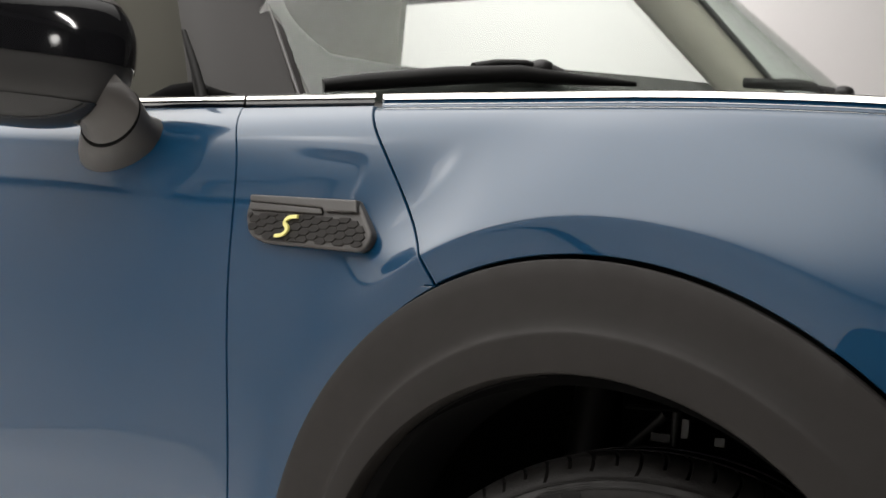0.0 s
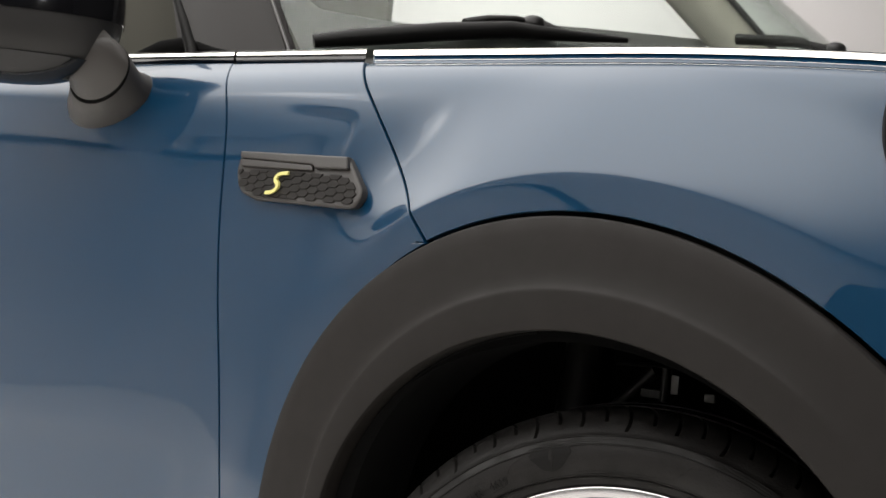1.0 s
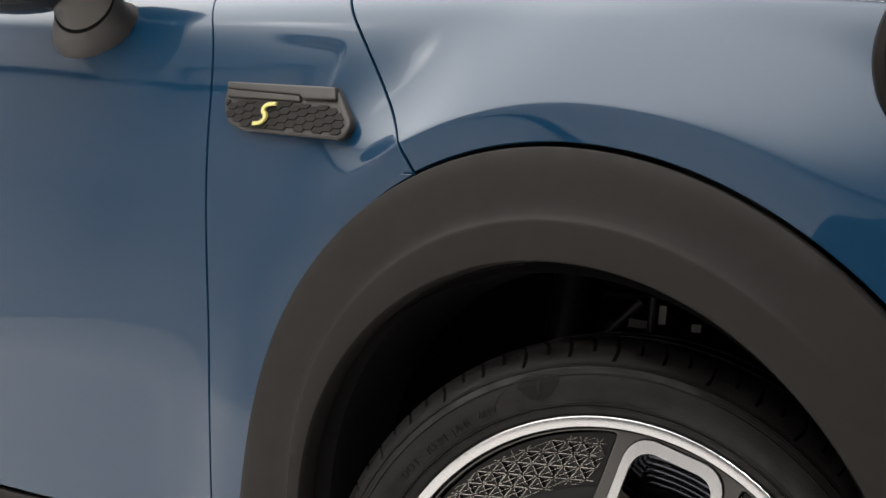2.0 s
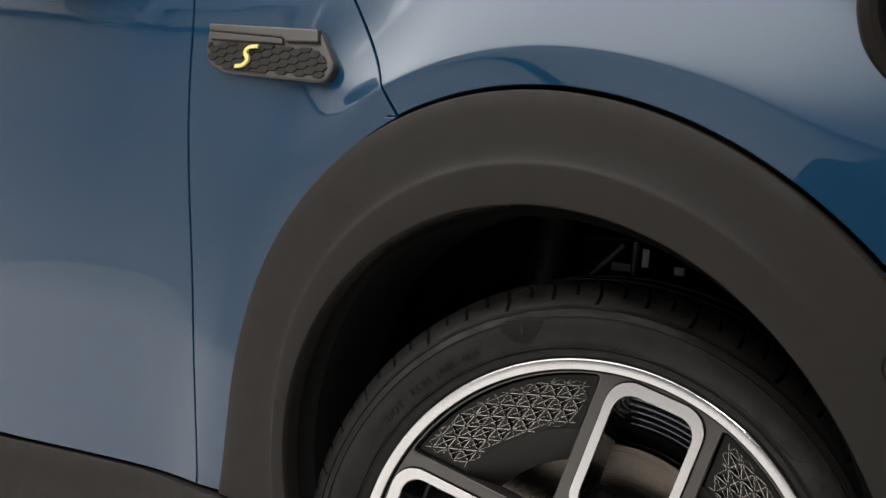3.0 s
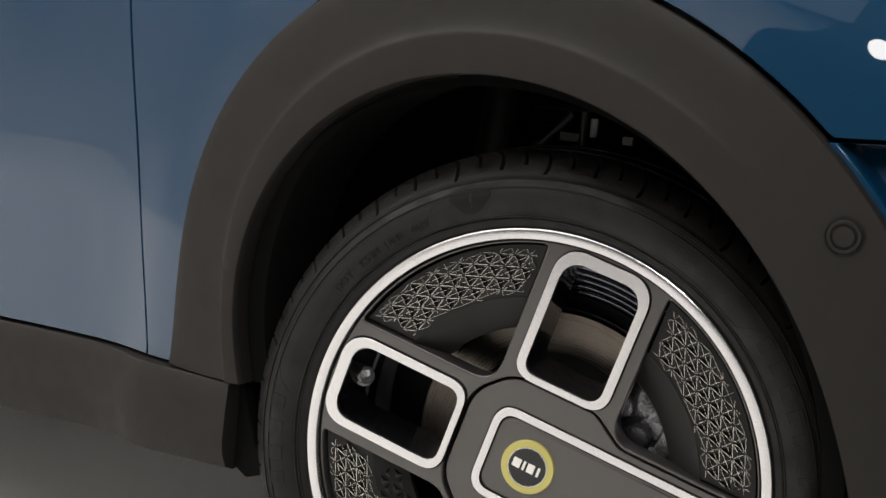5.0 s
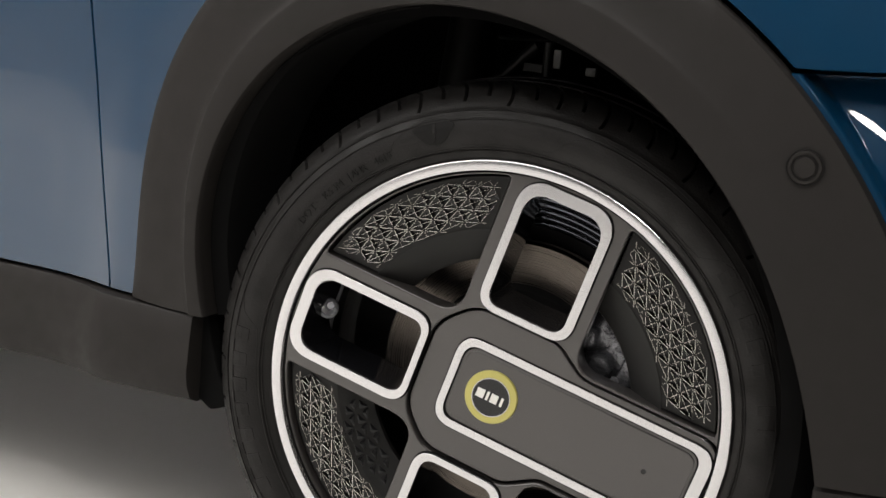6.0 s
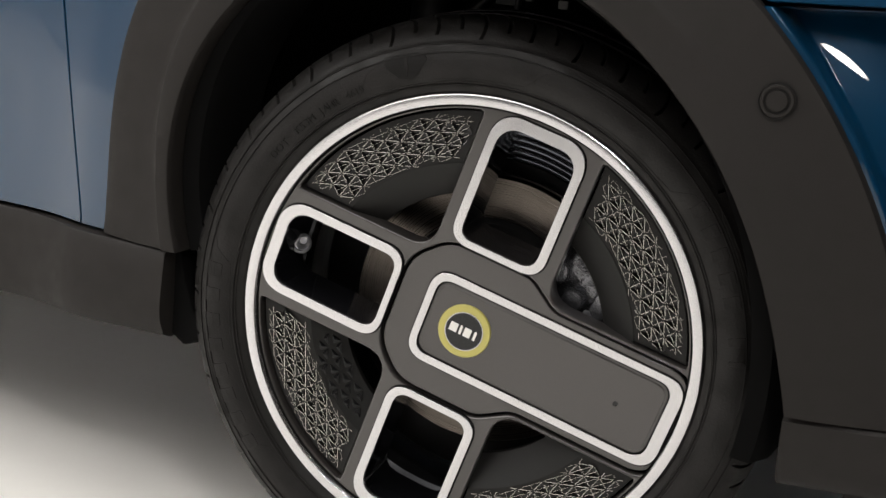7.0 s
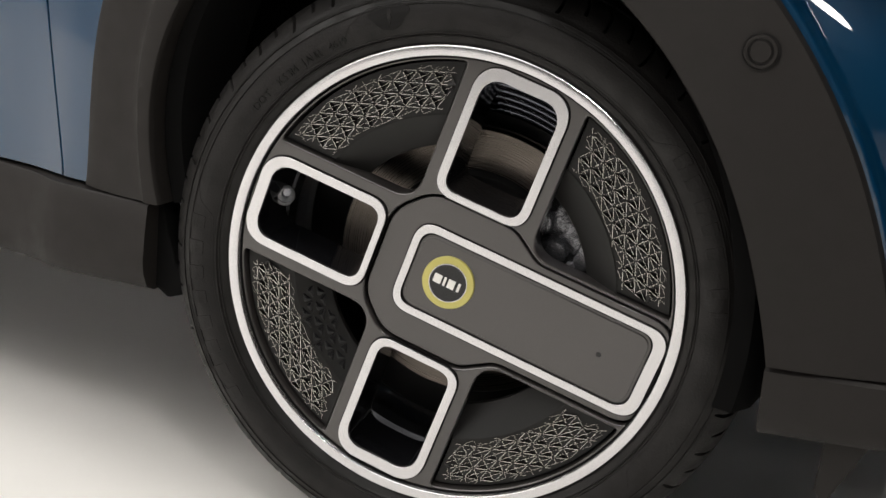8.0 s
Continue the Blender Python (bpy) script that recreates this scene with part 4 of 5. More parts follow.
def make_caliper_fittings():
    """Bolts, a slanted rib and a hose on the caliper's outer face."""
    at = pose(0, 0, HUB, 0, 0, STEER)
    bracket = part("caliper_bracket", plate("caliper_bracket", rounded([(0.108, 0.020), (0.150, 0.030), (0.146, 0.056), (0.128, 0.086), (0.112, 0.080), (0.120, 0.050)], 0.004, 4), [], 0.041, 0.010, 0.0016), IRON, car, "cast alloy caliper bracket", at)
    for u, v, r in ((0.139, 0.040, 0.0075), (0.123, 0.076, 0.0065), (0.112, 0.028, 0.005)):
        bolt = lathe("bolt", [(0.0001, 0.0335), (r * 0.8, 0.0335), (r, 0.0350), (r, 0.042)], 6, sharp=20)
        part("bolt", bolt, CAST, bracket, "bright hexagon bolt", pose(u, 0, v))
    part("brake_hose", tube("brake_hose", [(0.118, 0.050, 0.088), (0.134, 0.044, 0.094), (0.152, 0.052, 0.086), (0.160, 0.075, 0.070)], 0.0045, 8), BLACK, car, "black rubber brake hose", at)


make_caliper_fittings()
# suspension seen above the tyre
part("strut_tower", tube("strut_tower", [(-0.15, 0.17, 0.55), (-0.15, 0.19, 0.72)], [0.030, 0.024], 16), UNDER, car, "black suspension strut")
part("arm", tube("arm", [(-0.095, 0.13, 0.595), (-0.06, 0.125, 0.628), (-0.04, 0.12, 0.646)], 0.007, 10), UNDER, car, "black cable guide")
part("shelf", tube("shelf", [(-0.075, 0.10, 0.650), (-0.03, 0.10, 0.652), (0.02, 0.10, 0.653)], 0.0045, 8, 0.5), UNDER, car, "black bracket rail")
for x, z, w, h in ((-0.0185, 0.6335, 0.0042, 0.0095), (0.0190, 0.6245, 0.0055, 0.0042), (-0.043, 0.622, 0.012, 0.0045)):
    me = plate("clip", rounded([(x - w, z - h), (x + w, z - h), (x + w, z + h), (x - w, z + h)], 0.0012, 3), [], 0.118, 0.004, 0.0006)
    part("clip", me, CLIP if w < 0.01 else UNDER, car, "pale metal clip" if w < 0.01 else "black clip")
part("post", tube("post", [(-0.028, 0.118, 0.600), (-0.028, 0.118, 0.650)], 0.0055, 8), UNDER, car)


def make_liner_lip():
    """Black edge of the liner behind the arch."""
    path = [arch_point(INNER, a) for a in np.linspace(radians(100), radians(187), 30)]
    verts, faces = [], []
    n = len(path)
    for i, (x, z) in enumerate(path):
        w = 0.003 + 0.021 * smoothstep(0.15, 0.75, i / (n - 1))
        d = Vector((XC - x, ZC - z)).normalized()
        for k, y in ((-0.1, -0.020), (0.1, -0.036), (0.85, -0.032), (1.0, -0.022), (1.0, 0.06)):
            verts.append((x + d.x * w * k, y, z + d.y * w * k))
    for i in range(n - 1):
        faces += [(i * 5 + j, (i + 1) * 5 + j, (i + 1) * 5 + j + 1, i * 5 + j + 1) for j in range(4)]
    part("liner_lip", mesh_of("liner_lip", verts, faces, True, 50), LINER, car, "black rubber liner edge")
    flap = rounded([(-0.350, 0.340), (-0.344, 0.295), (-0.329, 0.244), (-0.308, 0.232), (-0.279, 0.243), (-0.281, 0.258), (-0.297, 0.270), (-0.309, 0.300), (-0.320, 0.340)], [0.002, 0.02, 0.02, 0.006, 0.003, 0.003, 0.01, 0.02, 0.002], 4)
    part("flap", plate("flap", flap, [], -0.036, 0.03, 0.003), LINER, car, "black rubber flap behind the tyre")


make_liner_lip()
part("air_deflector", plate("air_deflector", rounded([(0.379, 0.262), (0.377, 0.206), (0.386, 0.190), (0.420, 0.262)], [0.002, 0.006, 0.008, 0.002], 4), [], -0.005, 0.018, 0.002), CLAD, car, "black rubber air deflector")


def make_sensor():
    x, z = 0.2815, 0.5815
    gx = 0.6 * (x - 0.15) + 0.08
    shear = Matrix(((1, 0, 0, x), (gx, 1, 0.0525, arch_y(x) - 0.0122), (0, 0, 1, z), (0, 0, 0, 1)))
    me = lathe("parking_sensor", [(0.0001, -0.0012), (0.0095, -0.0012), (0.0103, -0.0004), (0.0106, 0.001), (0.0120, 0.001), (0.0124, -0.0008), (0.0150, -0.0010), (0.0162, 0.0), (0.0170, 0.006)], 40)
    me.transform(shear @ Matrix.Diagonal((0.86, 1, 0.86, 1)))
    sensor = part("parking_sensor", me, CLAD, car, "round dark grey parking sensor")
    for r in (0.0111, 0.0172):
        ring = lathe("sensor_joint", [(r - 0.0007, 0.0004), (r - 0.0005, -0.0006), (r + 0.0005, -0.0006), (r + 0.0007, 0.0004)], 40)
        ring.transform(shear @ Matrix.Diagonal((0.86, 1, 0.86, 1)))
        part("sensor_joint", ring, MOULD, sensor, "dark joint")


make_sensor()


def make_belt():
    def prof(x):
        z = belt_low(x) + 0.0005
        y = side_y(x, z) - 0.001
        return [(y + 0.040, z + 0.0195), (y + 0.025, z + 0.0190), (y + 0.016, z + 0.0172), (y + 0.009, z + 0.0143), (y + 0.005, z + 0.0115), (y + 0.0035, z + 0.0088), (y + 0.005, z + 0.0076), (y + 0.012, z + 0.0072)]

    def seal(x):
        z = belt_low(x) + 0.0005
        y = side_y(x, z) - 0.001
        return [(y + 0.014, z + 0.0074), (y + 0.0055, z + 0.0072), (y + 0.0038, z + 0.0055), (y + 0.0030, z + 0.0025), (y + 0.004, z + 0.0006), (y + 0.012, z + 0.0002)]
    g1, g2 = door_gap(0.955), hood_gap(0.944)
    for name, x0, x1, label in (("door_trim", -1.55, g1 - 0.002, "bright chrome window-line trim"), ("fender_trim", g1 + 0.002, g2 - 0.0085, "bright chrome trim on fender")):
        xs = list(np.linspace(x0, x1, 40))
        trim = strip(name, xs, prof, CHROME, label)
        under = strip("trim_seal", xs, seal, BLACK, "gloss black seal under the chrome", trim)
        for ob in (trim, under):
            for v in ob.data.vertices:
                v.co.x -= 0.8 * max(0.0, v.co.y - side_y(v.co.x, belt_low(v.co.x)) - 0.003)


make_belt()


def make_vent():
    """Side vent: grey housing, bar, honeycomb cells and a bent yellow emblem."""
    x0, z0 = -0.42, 0.815

    def lay(me):
        me.transform(Matrix(((1, 0, 0, 0), (-0.045, 1, 0.30, -0.0125 + 0.045 * x0 - 0.30 * z0), (0, 0, 1, 0), (0, 0, 0, 1))))
        return me
    body = rounded([(-0.513, 0.8415), (-0.352, 0.8375), (-0.318, 0.7985), (-0.326, 0.7815), (-0.470, 0.7870), (-0.500, 0.7960), (-0.512, 0.820)], [0.004, 0.006, 0.020, 0.016, 0.03, 0.03, 0.02], 6)
    vent = part("side_vent", lay(plate("side_vent", body, [], -0.006, 0.014, 0.003)), PLASTIC, car, "dark grey honeycomb side vent")
    part("bar", lay(plate("bar", rounded([(-0.511, 0.8425), (-0.351, 0.8380), (-0.345, 0.8240), (-0.392, 0.8245), (-0.397, 0.8285), (-0.507, 0.8345)], 0.002, 3), [], -0.011, 0.010, 0.002)), PLASTIC, vent, "satin grey upper bar")
    part("bar", lay(plate("bar", rounded([(-0.508, 0.8340), (-0.3985, 0.8282), (-0.394, 0.8215), (-0.504, 0.8250)], 0.0015, 3), [], -0.0098, 0.008, 0.0015)), PLASTIC, vent, "satin grey lower bar")
    w, h = 0.0172, 0.0088
    field = rounded([(-0.5065, 0.8220), (-0.3430, 0.8180), (-0.3250, 0.7985), (-0.3300, 0.7868), (-0.470, 0.7915), (-0.498, 0.7995), (-0.507, 0.8150)], [0.003, 0.006, 0.008, 0.008, 0.02, 0.02, 0.01], 3)
    mid = (sum(p[0] for p in field) / len(field), sum(p[1] for p in field) / len(field))

    def clipped(poly):
        for i in range(len(field)):
            (ax, az), (bx, bz) = field[i - 1], field[i]
            inner = (bx - ax) * (mid[1] - az) - (bz - az) * (mid[0] - ax)
            side = lambda p: ((bx - ax) * (p[1] - az) - (bz - az) * (p[0] - ax)) * (1 if inner > 0 else -1)
            out = []
            for k in range(len(poly)):
                p, q = poly[k - 1], poly[k]
                sp, sq = side(p), side(q)
                if (sp < 0) != (sq < 0):
                    t = sp / (sp - sq)
                    out.append((p[0] + (q[0] - p[0]) * t, p[1] + (q[1] - p[1]) * t))
                if sq >= 0:
                    out.append(q)
            poly = out
            if len(poly) < 3:
                return []
        return poly

    for i in range(16):
        for j in range(7):
            x = -0.508 + i * w * 0.77
            z = 0.780 + j * h + (i % 2) * h / 2 - 0.050 * (x - x0)
            poly = clipped([(x + u * w, z + v * h) for u, v in ((-.49, 0), (-.27, -.44), (.27, -.44), (.49, 0), (.27, .44), (-.27, .44))])
            if poly:
                area = abs(sum(poly[k - 1][0] * poly[k][1] - poly[k][0] * poly[k - 1][1] for k in range(len(poly)))) / 2
                if area > 0.2 * w * h:
                    part("cell", lay(plate("cell", poly, [], -0.0076, 0.003, 0.0005, 1)), CLAD, vent)
    # bent emblem: a ribbon that sweeps up from lower rear to upper front
    line = [(0.0, 0.0), (0.0095, 0.0012), (0.0150, 0.0060), (0.0140, 0.0105), (0.0100, 0.0140), (0.0100, 0.0185), (0.0150, 0.0218), (0.0255, 0.0226)]
    line = [(u - 0.4535, w + 0.7955) for u, w in line]
    n = len(line)
    fine = []
    for i in range(n - 1):
        p0, p1, p2, p3 = (Vector(line[min(max(i + k, 0), n - 1)]) for k in (-1, 0, 1, 2))
        for q in range(5):
            t = q / 5
            fine.append(0.5 * ((2 * p1) + (p2 - p0) * t + (2 * p0 - 5 * p1 + 4 * p2 - p3) * t * t + (3 * p1 - p0 - 3 * p2 + p3) * t ** 3))
    fine.append(Vector(line[-1]))
    left, right = [], []
    for i, p in enumerate(fine):
        d = (fine[min(i + 1, len(fine) - 1)] - fine[max(i - 1, 0)]).normalized()
        nrm = Vector((-d.y, d.x)) * 0.0021
        left.append(tuple(p + nrm))
        right.append(tuple(p - nrm))
    part("emblem", lay(plate("emblem", left + right[::-1], [], -0.0115, 0.004, 0.0004)), EMBLEM, vent, "bent pale yellow emblem")


make_vent()


def superball(name, c, r, e1, e2, z0=-1.0, z1=1.0, n=40, m=24):
    verts, faces = [], []
    f = lambda v, e: math.copysign(abs(v) ** e, v)
    for i in range(m + 1):
        b = math.asin(max(-1, min(1, z0))) + (math.asin(max(-1, min(1, z1))) - math.asin(max(-1, min(1, z0)))) * i / m
        for j in range(n):
            a = 2 * math.pi * j / n
            verts.append((c[0] + r[0] * f(math.cos(b), e1) * f(math.cos(a), e2), c[1] + r[1] * f(math.cos(b), e1) * f(math.sin(a), e2), c[2] + r[2] * f(math.sin(b), e1)))
    for i in range(m):
        faces += [(i * n + j, i * n + (j + 1) % n, (i + 1) * n + (j + 1) % n, (i + 1) * n + j) for j in range(n)]
    faces += [tuple(range(n)), tuple(range(m * n, (m + 1) * n))]
    return mesh_of(name, verts, faces, True, 60)


def loft(name, rings, seg=36):
    """Ellipses (centre, rx, rz, slope) joined along y."""
    verts, faces = [], []
    for (cx, cy, cz), rx, rz, tilt in rings:
        for q in range(seg):
            a = 2 * math.pi * q / seg
            x, z = rx * math.cos(a), rz * math.sin(a)
            verts.append((cx + x * math.cos(tilt) - z * math.sin(tilt), cy, cz + x * math.sin(tilt) + z * math.cos(tilt)))
    for i in range(len(rings) - 1):
        faces += [(i * seg + q, i * seg + (q + 1) % seg, (i + 1) * seg + (q + 1) % seg, (i + 1) * seg + q) for q in range(seg)]
    faces += [tuple(range(seg)), tuple(range((len(rings) - 1) * seg, len(rings) * seg))]
    return mesh_of(name, verts, faces, True, 50)


def make_mirror():
    r = (0.1505, 0.0669, 0.0930)
    at = pose(-0.833, -0.1095, 1.0005, 0, 0, 45)
    mirror = part("door_mirror", superball("door_mirror", (0, 0, 0), r, 0.75, 0.62, -0.06, 0.62), BLACK, car, "gloss black door mirror on grey stalk", at)
    part("mirror_cap", superball("mirror_cap", (0, 0, 0), (r[0] * 1.006, r[1] * 1.006, r[2] * 1.006), 0.75, 0.62, 0.60, 1.0), PLASTIC, mirror, "satin grey mirror cap")
    part("mirror_underside", superball("mirror_underside", (0, 0, 0), (r[0] * 0.985, r[1] * 0.97, r[2] * 0.98), 0.8, 0.62, -0.62, -0.055), SATIN, mirror, "satin black mirror underside")
    part("mirror_base", superball("mirror_base", (0, 0, 0), (r[0] * 1.0, r[1] * 1.0, r[2] * 1.0), 0.8, 0.62, -1.0, -0.58), BLACK, mirror, "gloss black lower mirror shell")
    back = at.inverted()
    t = radians(14)
    part("stalk", loft("stalk", [((-0.7718, -0.0656, 0.9559), 0.030, 0.024, t), ((-0.7339, -0.0506, 0.9490), 0.043, 0.032, t), ((-0.7275, -0.0353, 0.9309), 0.051, 0.034, t)]), PLASTIC, mirror, "grey plastic mirror stalk", back)
    part("seam", loft("seam", [((-0.7280, -0.0359, 0.9310), 0.0518, 0.0346, t), ((-0.7294, -0.0333, 0.9287), 0.0529, 0.0353, t)]), LINER, mirror, "dark joint", back)
    part("stalk_foot", loft("stalk_foot", [((-0.7286, -0.0336, 0.9298), 0.0525, 0.035, t), ((-0.7365, -0.0222, 0.9204), 0.058, 0.036, t), ((-0.7471, -0.0075, 0.9088), 0.066, 0.036, t), ((-0.7520, 0.0040, 0.9020), 0.071, 0.036, t), ((-0.7530, 0.0200, 0.9020), 0.071, 0.036, t)]), PLASTIC, mirror, "grey plastic stalk foot", back)


make_mirror()


def windscreen_x(y, z):
    return -1.061 + 1.736 * y - 0.841 * y * y - 1.2 * (z - 1.139)


def make_windscreen():
    verts, faces = [], []
    n, m = 24, 30
    for k in (0.0, 0.004):
        for i in range(n + 1):
            z = 0.94 + 0.50 * i / n
            ylo, yhi = 0.075 + 0.75 * (z - 0.95), 1.62 - 0.3 * (z - 0.95)
            for j in range(m + 1):
                y = ylo + (yhi - ylo) * j / m
                verts.append((windscreen_x(y, z) - k, y, z - k))
    s = (n + 1) * (m + 1)
    for i in range(n):
        for j in range(m):
            a = i * (m + 1) + j
            faces += [(a, a + 1, a + m + 2, a + m + 1), (s + a, s + a + m + 1, s + a + m + 2, s + a + 1)]
    rim = [j for j in range(m + 1)] + [i * (m + 1) + m for i in range(1, n + 1)] + [n * (m + 1) + j for j in range(m - 1, -1, -1)] + [i * (m + 1) for i in range(n - 1, 0, -1)]
    for q in range(len(rim)):
        a, b = rim[q], rim[(q + 1) % len(rim)]
        faces.append((a, b, s + b, s + a))
    glass = part("windscreen", mesh_of("windscreen", verts, faces, True, 60), GLASS, car, "green-tinted curved windscreen")
    glass.visible_shadow = False


make_windscreen()


def make_frit():
    """The dark printed border inside the windscreen: beside the pillar and along the foot, with a rounded corner."""
    verts, n, m = [], 40, 10
    for i in range(n + 1):
        t = i / n
        if t < 0.45:
            u = t / 0.45
            outer = Vector((0.235 - 0.055 * u, 1.20 - 0.235 * u))
            inner = Vector((0.262 - 0.032 * math.sin(u * 2.2), 1.20 - 0.132 * u))
        else:
            u = (t - 0.45) / 0.55
            outer = Vector((0.180 + 0.46 * u, 0.965 + 0.080 * u))
            inner = Vector((0.236 + 0.40 * u, 1.068 - 0.014 * math.sin(min(1.0, u * 2.4) * math.pi) + 0.030 * u))
        for j in range(m + 1):
            p = outer.lerp(inner, j / m)
            verts.append((windscreen_x(p.x, p.y) - 0.007, p.x, p.y - 0.006))
    p = m + 1
    part("windscreen_border", mesh_of("windscreen_border", verts, [(i * p + j, (i + 1) * p + j, (i + 1) * p + j + 1, i * p + j + 1) for i in range(n) for j in range(m)]), FRIT, car, "dark printed windscreen border")


make_frit()


def pillar(name, front, back, mat, label, thick=0.02):
    """A curved post between a front and a back edge line, from the belt upwards."""
    verts, faces = [], []
    n, m = 16, 8
    for i in range(n + 1):
        t = i / n
        a = Vector(front[0]).lerp(Vector(front[1]), t)
        b = Vector(back[0]).lerp(Vector(back[1]), t)
        for j in range(m + 1):
            s = j / m
            p = a.lerp(b, s)
            bulge = math.sin(math.pi * s) * 0.014
            verts.append((p.x, p.y - bulge, p.z))
        verts += [(b.x - 0.002, b.y + thick, b.z), (a.x + 0.002, a.y + thick, a.z)]
    p = m + 3
    for i in range(n):
        faces += [(i * p + j, (i + 1) * p + j, (i + 1) * p + (j + 1) % p, i * p + (j + 1) % p) for j in range(p)]
    return part(name, mesh_of(name, verts, faces, True, 45), mat, car, label)


pillar("windscreen_pillar", ((-0.530, 0.085, 0.955), (-0.99, 0.395, 1.37)), ((-0.712, 0.085, 0.955), (-1.10, 0.355, 1.37)), PILLAR, "satin black windscreen pillar")
part("pillar_seal", tube("pillar_seal", [(-0.527, 0.088, 0.955), (-0.990, 0.396, 1.37)], 0.0022, 8), PLASTIC, car, "thin pale windscreen edge seal")
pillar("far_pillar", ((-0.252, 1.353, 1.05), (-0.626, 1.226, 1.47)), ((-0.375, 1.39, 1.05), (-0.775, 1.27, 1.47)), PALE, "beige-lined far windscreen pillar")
part("far_seal", tube("far_seal", [(-0.246, 1.345, 1.05), (-0.620, 1.218, 1.47)], 0.006, 8), SATIN, car, "dark windscreen seal")
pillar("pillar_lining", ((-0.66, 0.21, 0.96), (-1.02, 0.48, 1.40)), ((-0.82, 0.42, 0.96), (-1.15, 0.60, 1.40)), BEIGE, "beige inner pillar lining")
# small corner window ahead of the door glass, and the door glass
part("quarter_frame", tube("quarter_frame", [(-0.682, 0.07, 0.972), (-0.700, 0.07, 1.011), (-0.727, 0.07, 1.060)], [0.008, 0.006, 0.0035], 8), UNDER, car, "black corner window frame")
part("mirror_gasket", tube("mirror_gasket", [(-0.80, 0.085, 0.972), (-0.75, 0.085, 0.982), (-0.71, 0.085, 0.985), (-0.66, 0.085, 0.976), (-0.605, 0.085, 0.970)], [0.006, 0.012, 0.012, 0.007, 0.003], 10), LINER, car, "black rubber gasket at the pillar foot")
rows = [[(-1.5 + 0.67 * j / 10, 0.96 + 0.4 * i / 6) for j in range(11)] for i in range(7)]
# two sheets of beige lining, the nearer one in the darker tone
part("cabin_lining", grid_panel("cabin_lining", rows, lambda x, z: 0.32), DARK_BEIGE, car, "beige cabin lining")
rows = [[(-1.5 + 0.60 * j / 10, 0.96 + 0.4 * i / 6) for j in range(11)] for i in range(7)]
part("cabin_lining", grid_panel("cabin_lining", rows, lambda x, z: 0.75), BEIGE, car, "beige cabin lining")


def make_wiper(base, arm, blade, name):
    w = part("wiper", tube("wiper", arm, [0.012, 0.011, 0.009, 0.007][:len(arm)], 10, 0.7), UNDER, car, name)
    part("blade", tube("blade", blade, [0.010, 0.013, 0.014, 0.013, 0.009, 0.004] if len(blade) == 6 else 0.008, 10, 0.9), UNDER, w, "black rubber wiper blade")
    part("pivot", superball("pivot", base, (0.016, 0.016, 0.012), 0.8, 1.0, n=16, m=8), SATIN, w)


make_wiper((-0.395, 0.410, 1.072), [(-0.455, 0.335, 1.058), (-0.437, 0.361, 1.068), (-0.413, 0.394, 1.075), (-0.389, 0.414, 1.072)], [(-0.5843, 0.1855, 1.0089), (-0.5448, 0.2255, 1.0211), (-0.4677, 0.303, 1.042), (-0.4083, 0.375, 1.058), (-0.3528, 0.4314, 1.060), (-0.2982, 0.4987, 1.066)], "black wiper parked at the foot of the windscreen")
part("wiper_arm", tube("wiper_arm", [(-0.389, 0.414, 1.074), (-0.372, 0.423, 1.068), (-0.3537, 0.4326, 1.0586)], [0.007, 0.006, 0.005], 10), SATIN, car, "black wiper arm")
make_wiper((-0.145, 0.90, 1.128), [(-0.30, 0.88, 1.144), (-0.22, 0.89, 1.141), (-0.145, 0.90, 1.128)], [(-0.29, 0.88, 1.142), (-0.20, 0.89, 1.136), (-0.13, 0.90, 1.120)], "black far wiper on the windscreen")
rows = []
cowl = []
for i in range(30):
    x = -0.75 + 0.75 * i / 29
    cowl.append(x)
v, f = [], []
for i, x in enumerate(cowl):
    for y, z in ((0.10, 0.962), (0.20, 0.985), (0.30, 1.012), (0.42, 1.02), (0.8, 1.05), (1.3, 1.05)):
        v.append((x, y, z - 0.05 * max(0, x + 0.3)))
f = [(i * 6 + j, (i + 1) * 6 + j, (i + 1) * 6 + j + 1, i * 6 + j + 1) for i in range(29) for j in range(5)]
part("scuttle_panel", mesh_of("scuttle_panel", v, f, True, 60), SATIN, car, "black plastic panel under the wipers")


def make_headlight():
    x, z = 0.302, 0.885
    y = side_y(x, z)
    shear = Matrix(((1, 0, 0, x), (0.11, 1, 0.20, y - 0.002), (0, 0, 1, z), (0, 0, 0, 1)))
    ring = lathe("headlight", [(0.101, 0.010), (0.100, -0.001), (0.0965, -0.006), (0.088, -0.009), (0.082, -0.006), (0.080, 0.004)], 80)
    ring.transform(shear)
    lamp = part("headlight", ring, PILLAR, car, "round headlight with dark surround")
    bowl = lathe("lens", [(0.0805, 0.003), (0.07, -0.002), (0.04, -0.008), (0.0001, -0.010)], 60)
    bowl.transform(shear)
    part("lens", bowl, BLACK, lamp, "dark headlight lens")


make_headlight()

# the rest of the body, plain, closed and out of sight
WIDE = 1.70
AXLE = -2.495


def low_edge(x):
    """Lower edge of a side, raised over the wheels."""
    return max([0.33] + [HUB + math.sqrt(max(0.0, 0.35 ** 2 - (x - c) ** 2)) for c in (0.0, AXLE) if abs(x - c) < 0.34])


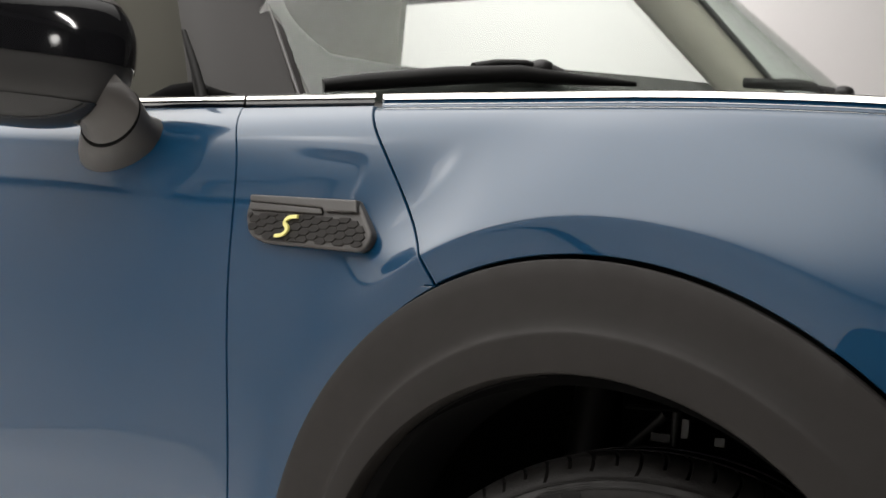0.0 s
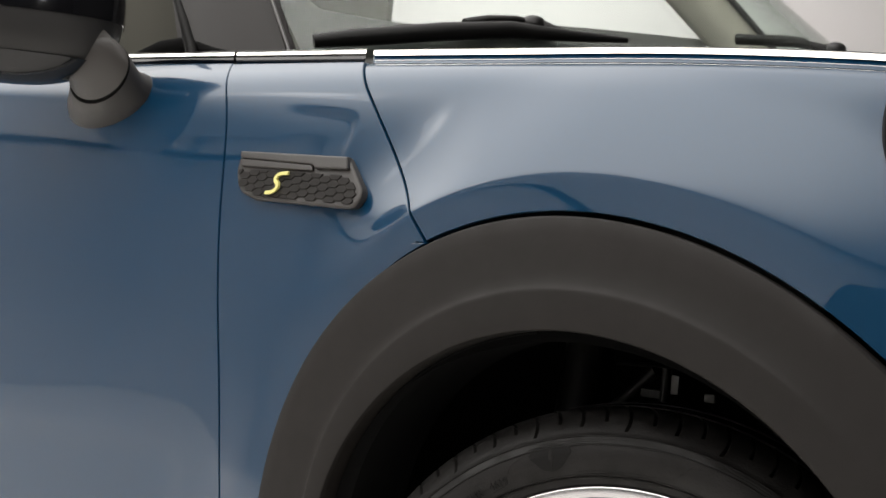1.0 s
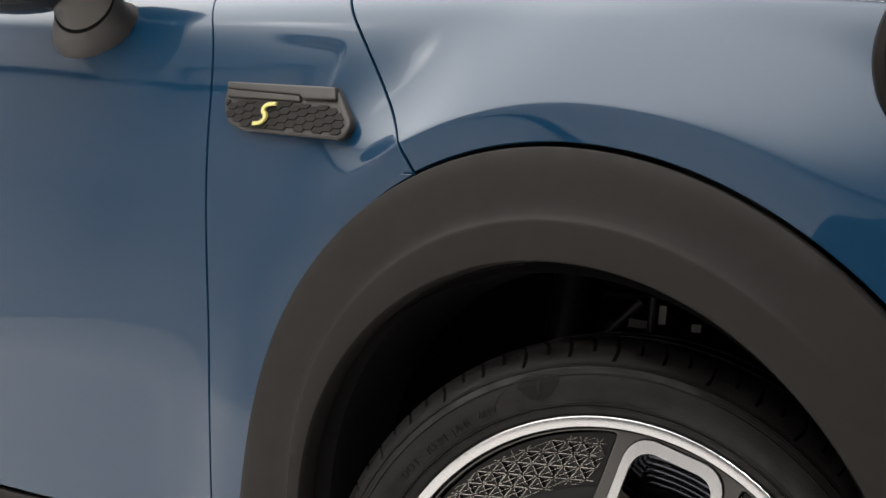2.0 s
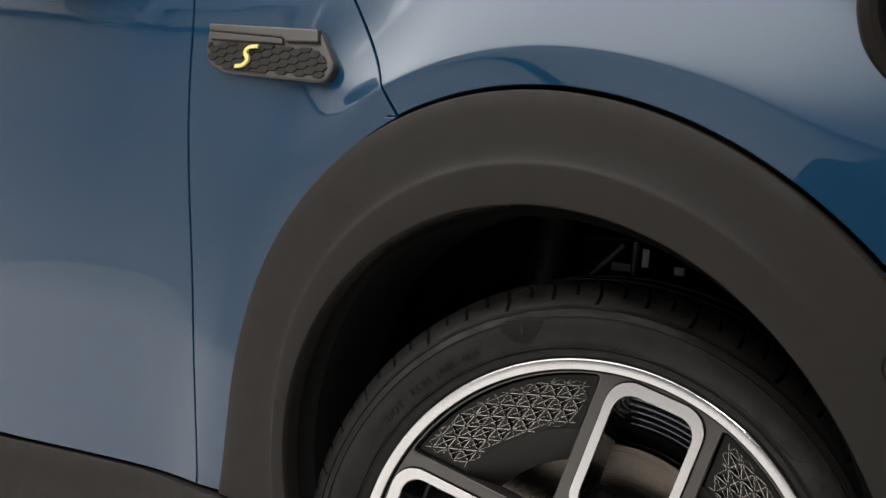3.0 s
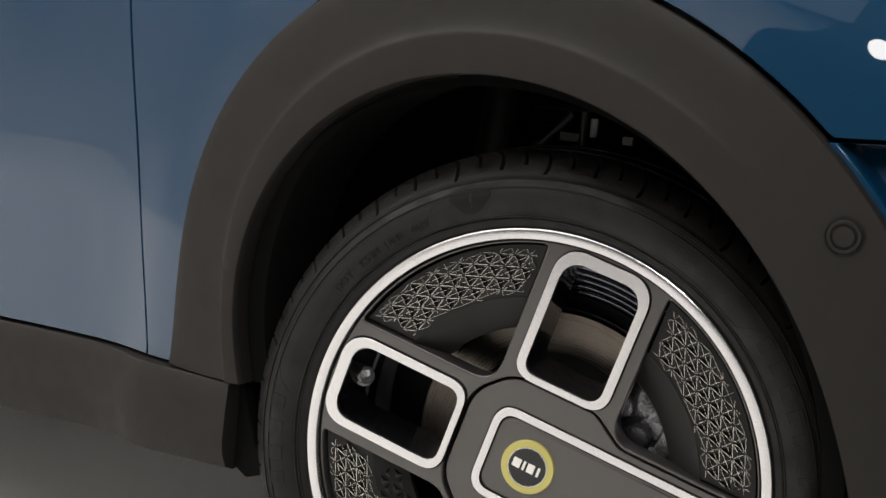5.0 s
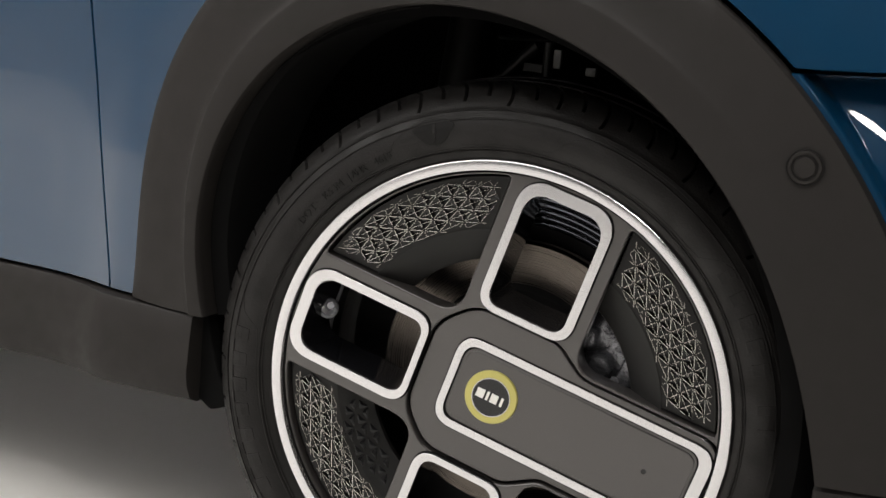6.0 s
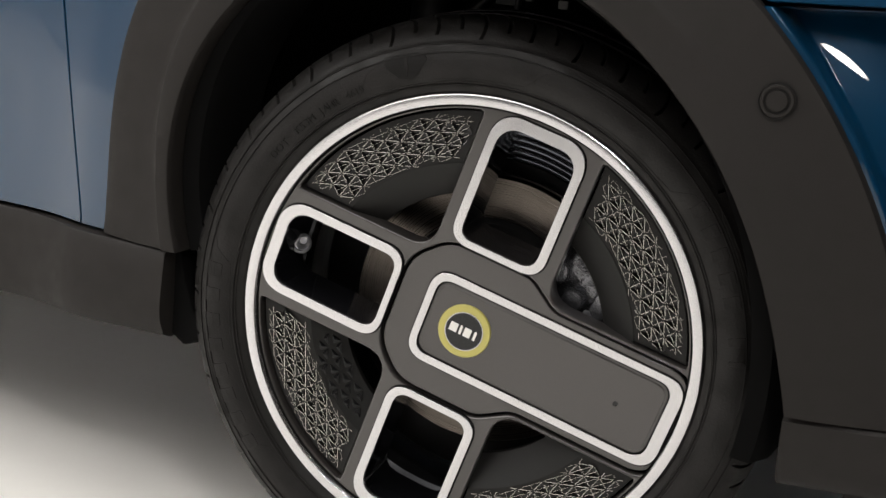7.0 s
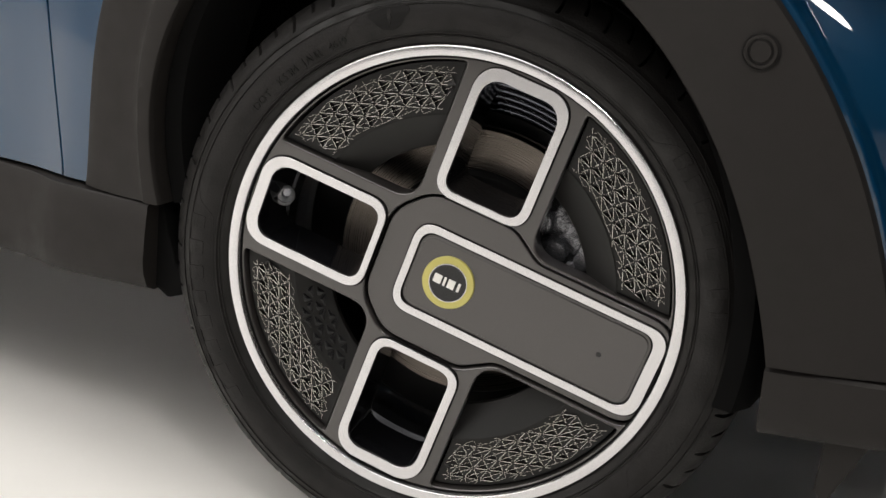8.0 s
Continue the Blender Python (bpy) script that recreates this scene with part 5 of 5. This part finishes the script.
def side_sheet(name, xs, mirror, label):
    verts, faces, m = [], [], 14
    for x in xs:
        for k in range(m):
            z = low_edge(x) + (0.945 - low_edge(x)) * k / (m - 1)
            y = base_y(min(x, 0.3), z) + 0.9 * max(0.0, -2.55 - x) ** 2 + 0.8 * max(0.0, x - 0.45) ** 2
            verts.append((x, WIDE - y if mirror else y, z))
    faces = [(i * m + k, i * m + k + 1, (i + 1) * m + k + 1, (i + 1) * m + k) for i in range(len(xs) - 1) for k in range(m - 1)]
    return part(name, mesh_of(name, verts, faces, True, 50), PAINT, car, label)


side_sheet("rear_side", list(np.linspace(-3.0, -1.556, 60)), False, "blue metallic rear side panel")
side_sheet("far_side", list(np.linspace(-3.0, 0.80, 120)), True, "blue metallic far side of the car")


def across(name, ends, zs, bow, mat, label):
    """A curved sheet across the car; ends gives x at a height, bow how far its middle stands out."""
    verts, m = [], 25
    for z in zs:
        for k in range(m):
            t = k / (m - 1)
            y0 = 0.03 + 0.25 * max(0.0, z - 0.95)
            verts.append((ends(z) + bow * (1 - (2 * t - 1) ** 2), y0 + (WIDE - 2 * y0) * t, z))
    return part(name, mesh_of(name, verts, [(i * m + k, i * m + k + 1, (i + 1) * m + k + 1, (i + 1) * m + k) for i in range(len(zs) - 1) for k in range(m - 1)], True, 50), mat, car, label)


across("nose", lambda z: 0.80 + 0.05 * math.sin(3.0 * z), list(np.linspace(0.34, 0.93, 10)), 0.14, PAINT, "blue metallic front end")
across("tail", lambda z: -3.0 - 0.03 * math.sin(3.0 * z), list(np.linspace(0.34, 0.945, 10)), -0.12, PAINT, "blue metallic tail panel")
across("rear_window", lambda z: -3.0 + 0.42 * (z - 0.945), list(np.linspace(0.945, 1.46, 8)), -0.12, BLACK, "dark rear window")
for mirror in (False, True):
    v = [(-1.56, 0.065, 0.955), (-2.98, 0.065, 0.955), (-2.78, 0.26, 1.46), (-1.56, 0.29, 1.47)]
    v = [(x, WIDE - y if mirror else y, z) for x, y, z in v]
    v += [(x, y + (-0.006 if mirror else 0.006), z) for x, y, z in v]
    part("side_window", mesh_of("side_window", v, [(0, 1, 2, 3), (7, 6, 5, 4)] + [(k, (k + 1) % 4, 4 + (k + 1) % 4, 4 + k) for k in range(4)], False), BLACK, car, "dark rear side window")
rear_floor = [(x, y, z) for x in (-2.98, -1.58) for y in (0.25, 1.45) for z in (0.33, 0.62)]
part("rear_floor", mesh_of("rear_floor", rear_floor, [(0, 1, 3, 2), (4, 6, 7, 5), (0, 4, 5, 1), (2, 3, 7, 6), (0, 2, 6, 4), (1, 5, 7, 3)], False), UNDER, car, "black rear underbody")
for x, mirror in ((AXLE, False), (AXLE, True), (0.0, True)):
    turn = pose(x, WIDE if mirror else 0.0, HUB, 0, 0, 180 if mirror else 0)
    other = part("plain_wheel", lathe("plain_wheel", [(0.001, 0.010), (0.08, 0.006), (0.20, 0.010), (0.2255, 0.004), (0.2335, 0.0), (0.2335, 0.19)], 48), GREY, car, "grey alloy wheel", turn)
    part("tyre", lathe("tyre", [(0.2335, 0.003), (0.25, -0.0075), (0.262, -0.010), (0.278, -0.005), (0.295, 0.012), (0.304, 0.035), (0.307, 0.09), (0.304, 0.165), (0.28, 0.205), (0.2335, 0.195)], 64), RUBBER, other, "black rubber tyre")
v = [(x, y, z) for x in (-1.56, 0.62) for y in (0.42, 1.60) for z in (0.30, 0.90)]
part("body_shell", mesh_of("body_shell", v, [(0, 1, 3, 2), (4, 6, 7, 5), (0, 4, 5, 1), (2, 3, 7, 6), (0, 2, 6, 4), (1, 5, 7, 3)], False), PAINT, car, "blue body shell")
# unseen plates under the body, added to block and bounce light
v = [(x, y, z) for x in (-1.6, -0.40) for y in (0.12, 1.58) for z in (0.235, 0.255)]
part("underbody", mesh_of("underbody", v, [(0, 1, 3, 2), (4, 6, 7, 5), (0, 4, 5, 1), (2, 3, 7, 6), (0, 2, 6, 4), (1, 5, 7, 3)], False), BOUNCE_PLATE, car, "unseen pale underbody plate that bounces light to the floor")
v = [(x, y, z) for x in (0.42, 0.75) for y in (0.10, 1.58) for z in (0.262, 0.28)]
part("underbody", mesh_of("underbody", v, [(0, 1, 3, 2), (4, 6, 7, 5), (0, 4, 5, 1), (2, 3, 7, 6), (0, 2, 6, 4), (1, 5, 7, 3)], False), BOUNCE_PLATE, car, "unseen pale underbody plate that bounces light to the floor")

v, f = [], []
for i in range(13):
    for j in range(15):
        y = 0.30 + 1.12 * j / 14
        u = i / 12
        v.append((-2.80 + 1.87 * u + 0.10 * math.sin(math.pi * j / 14) * (2 * u - 1), y, 1.475 + 0.035 * math.sin(math.pi * j / 14)))
f = [(i * 15 + j, (i + 1) * 15 + j, (i + 1) * 15 + j + 1, i * 15 + j + 1) for i in range(12) for j in range(14)]
part("roof", mesh_of("roof", v, f, True, 60), PILLAR, car, "black roof panel")
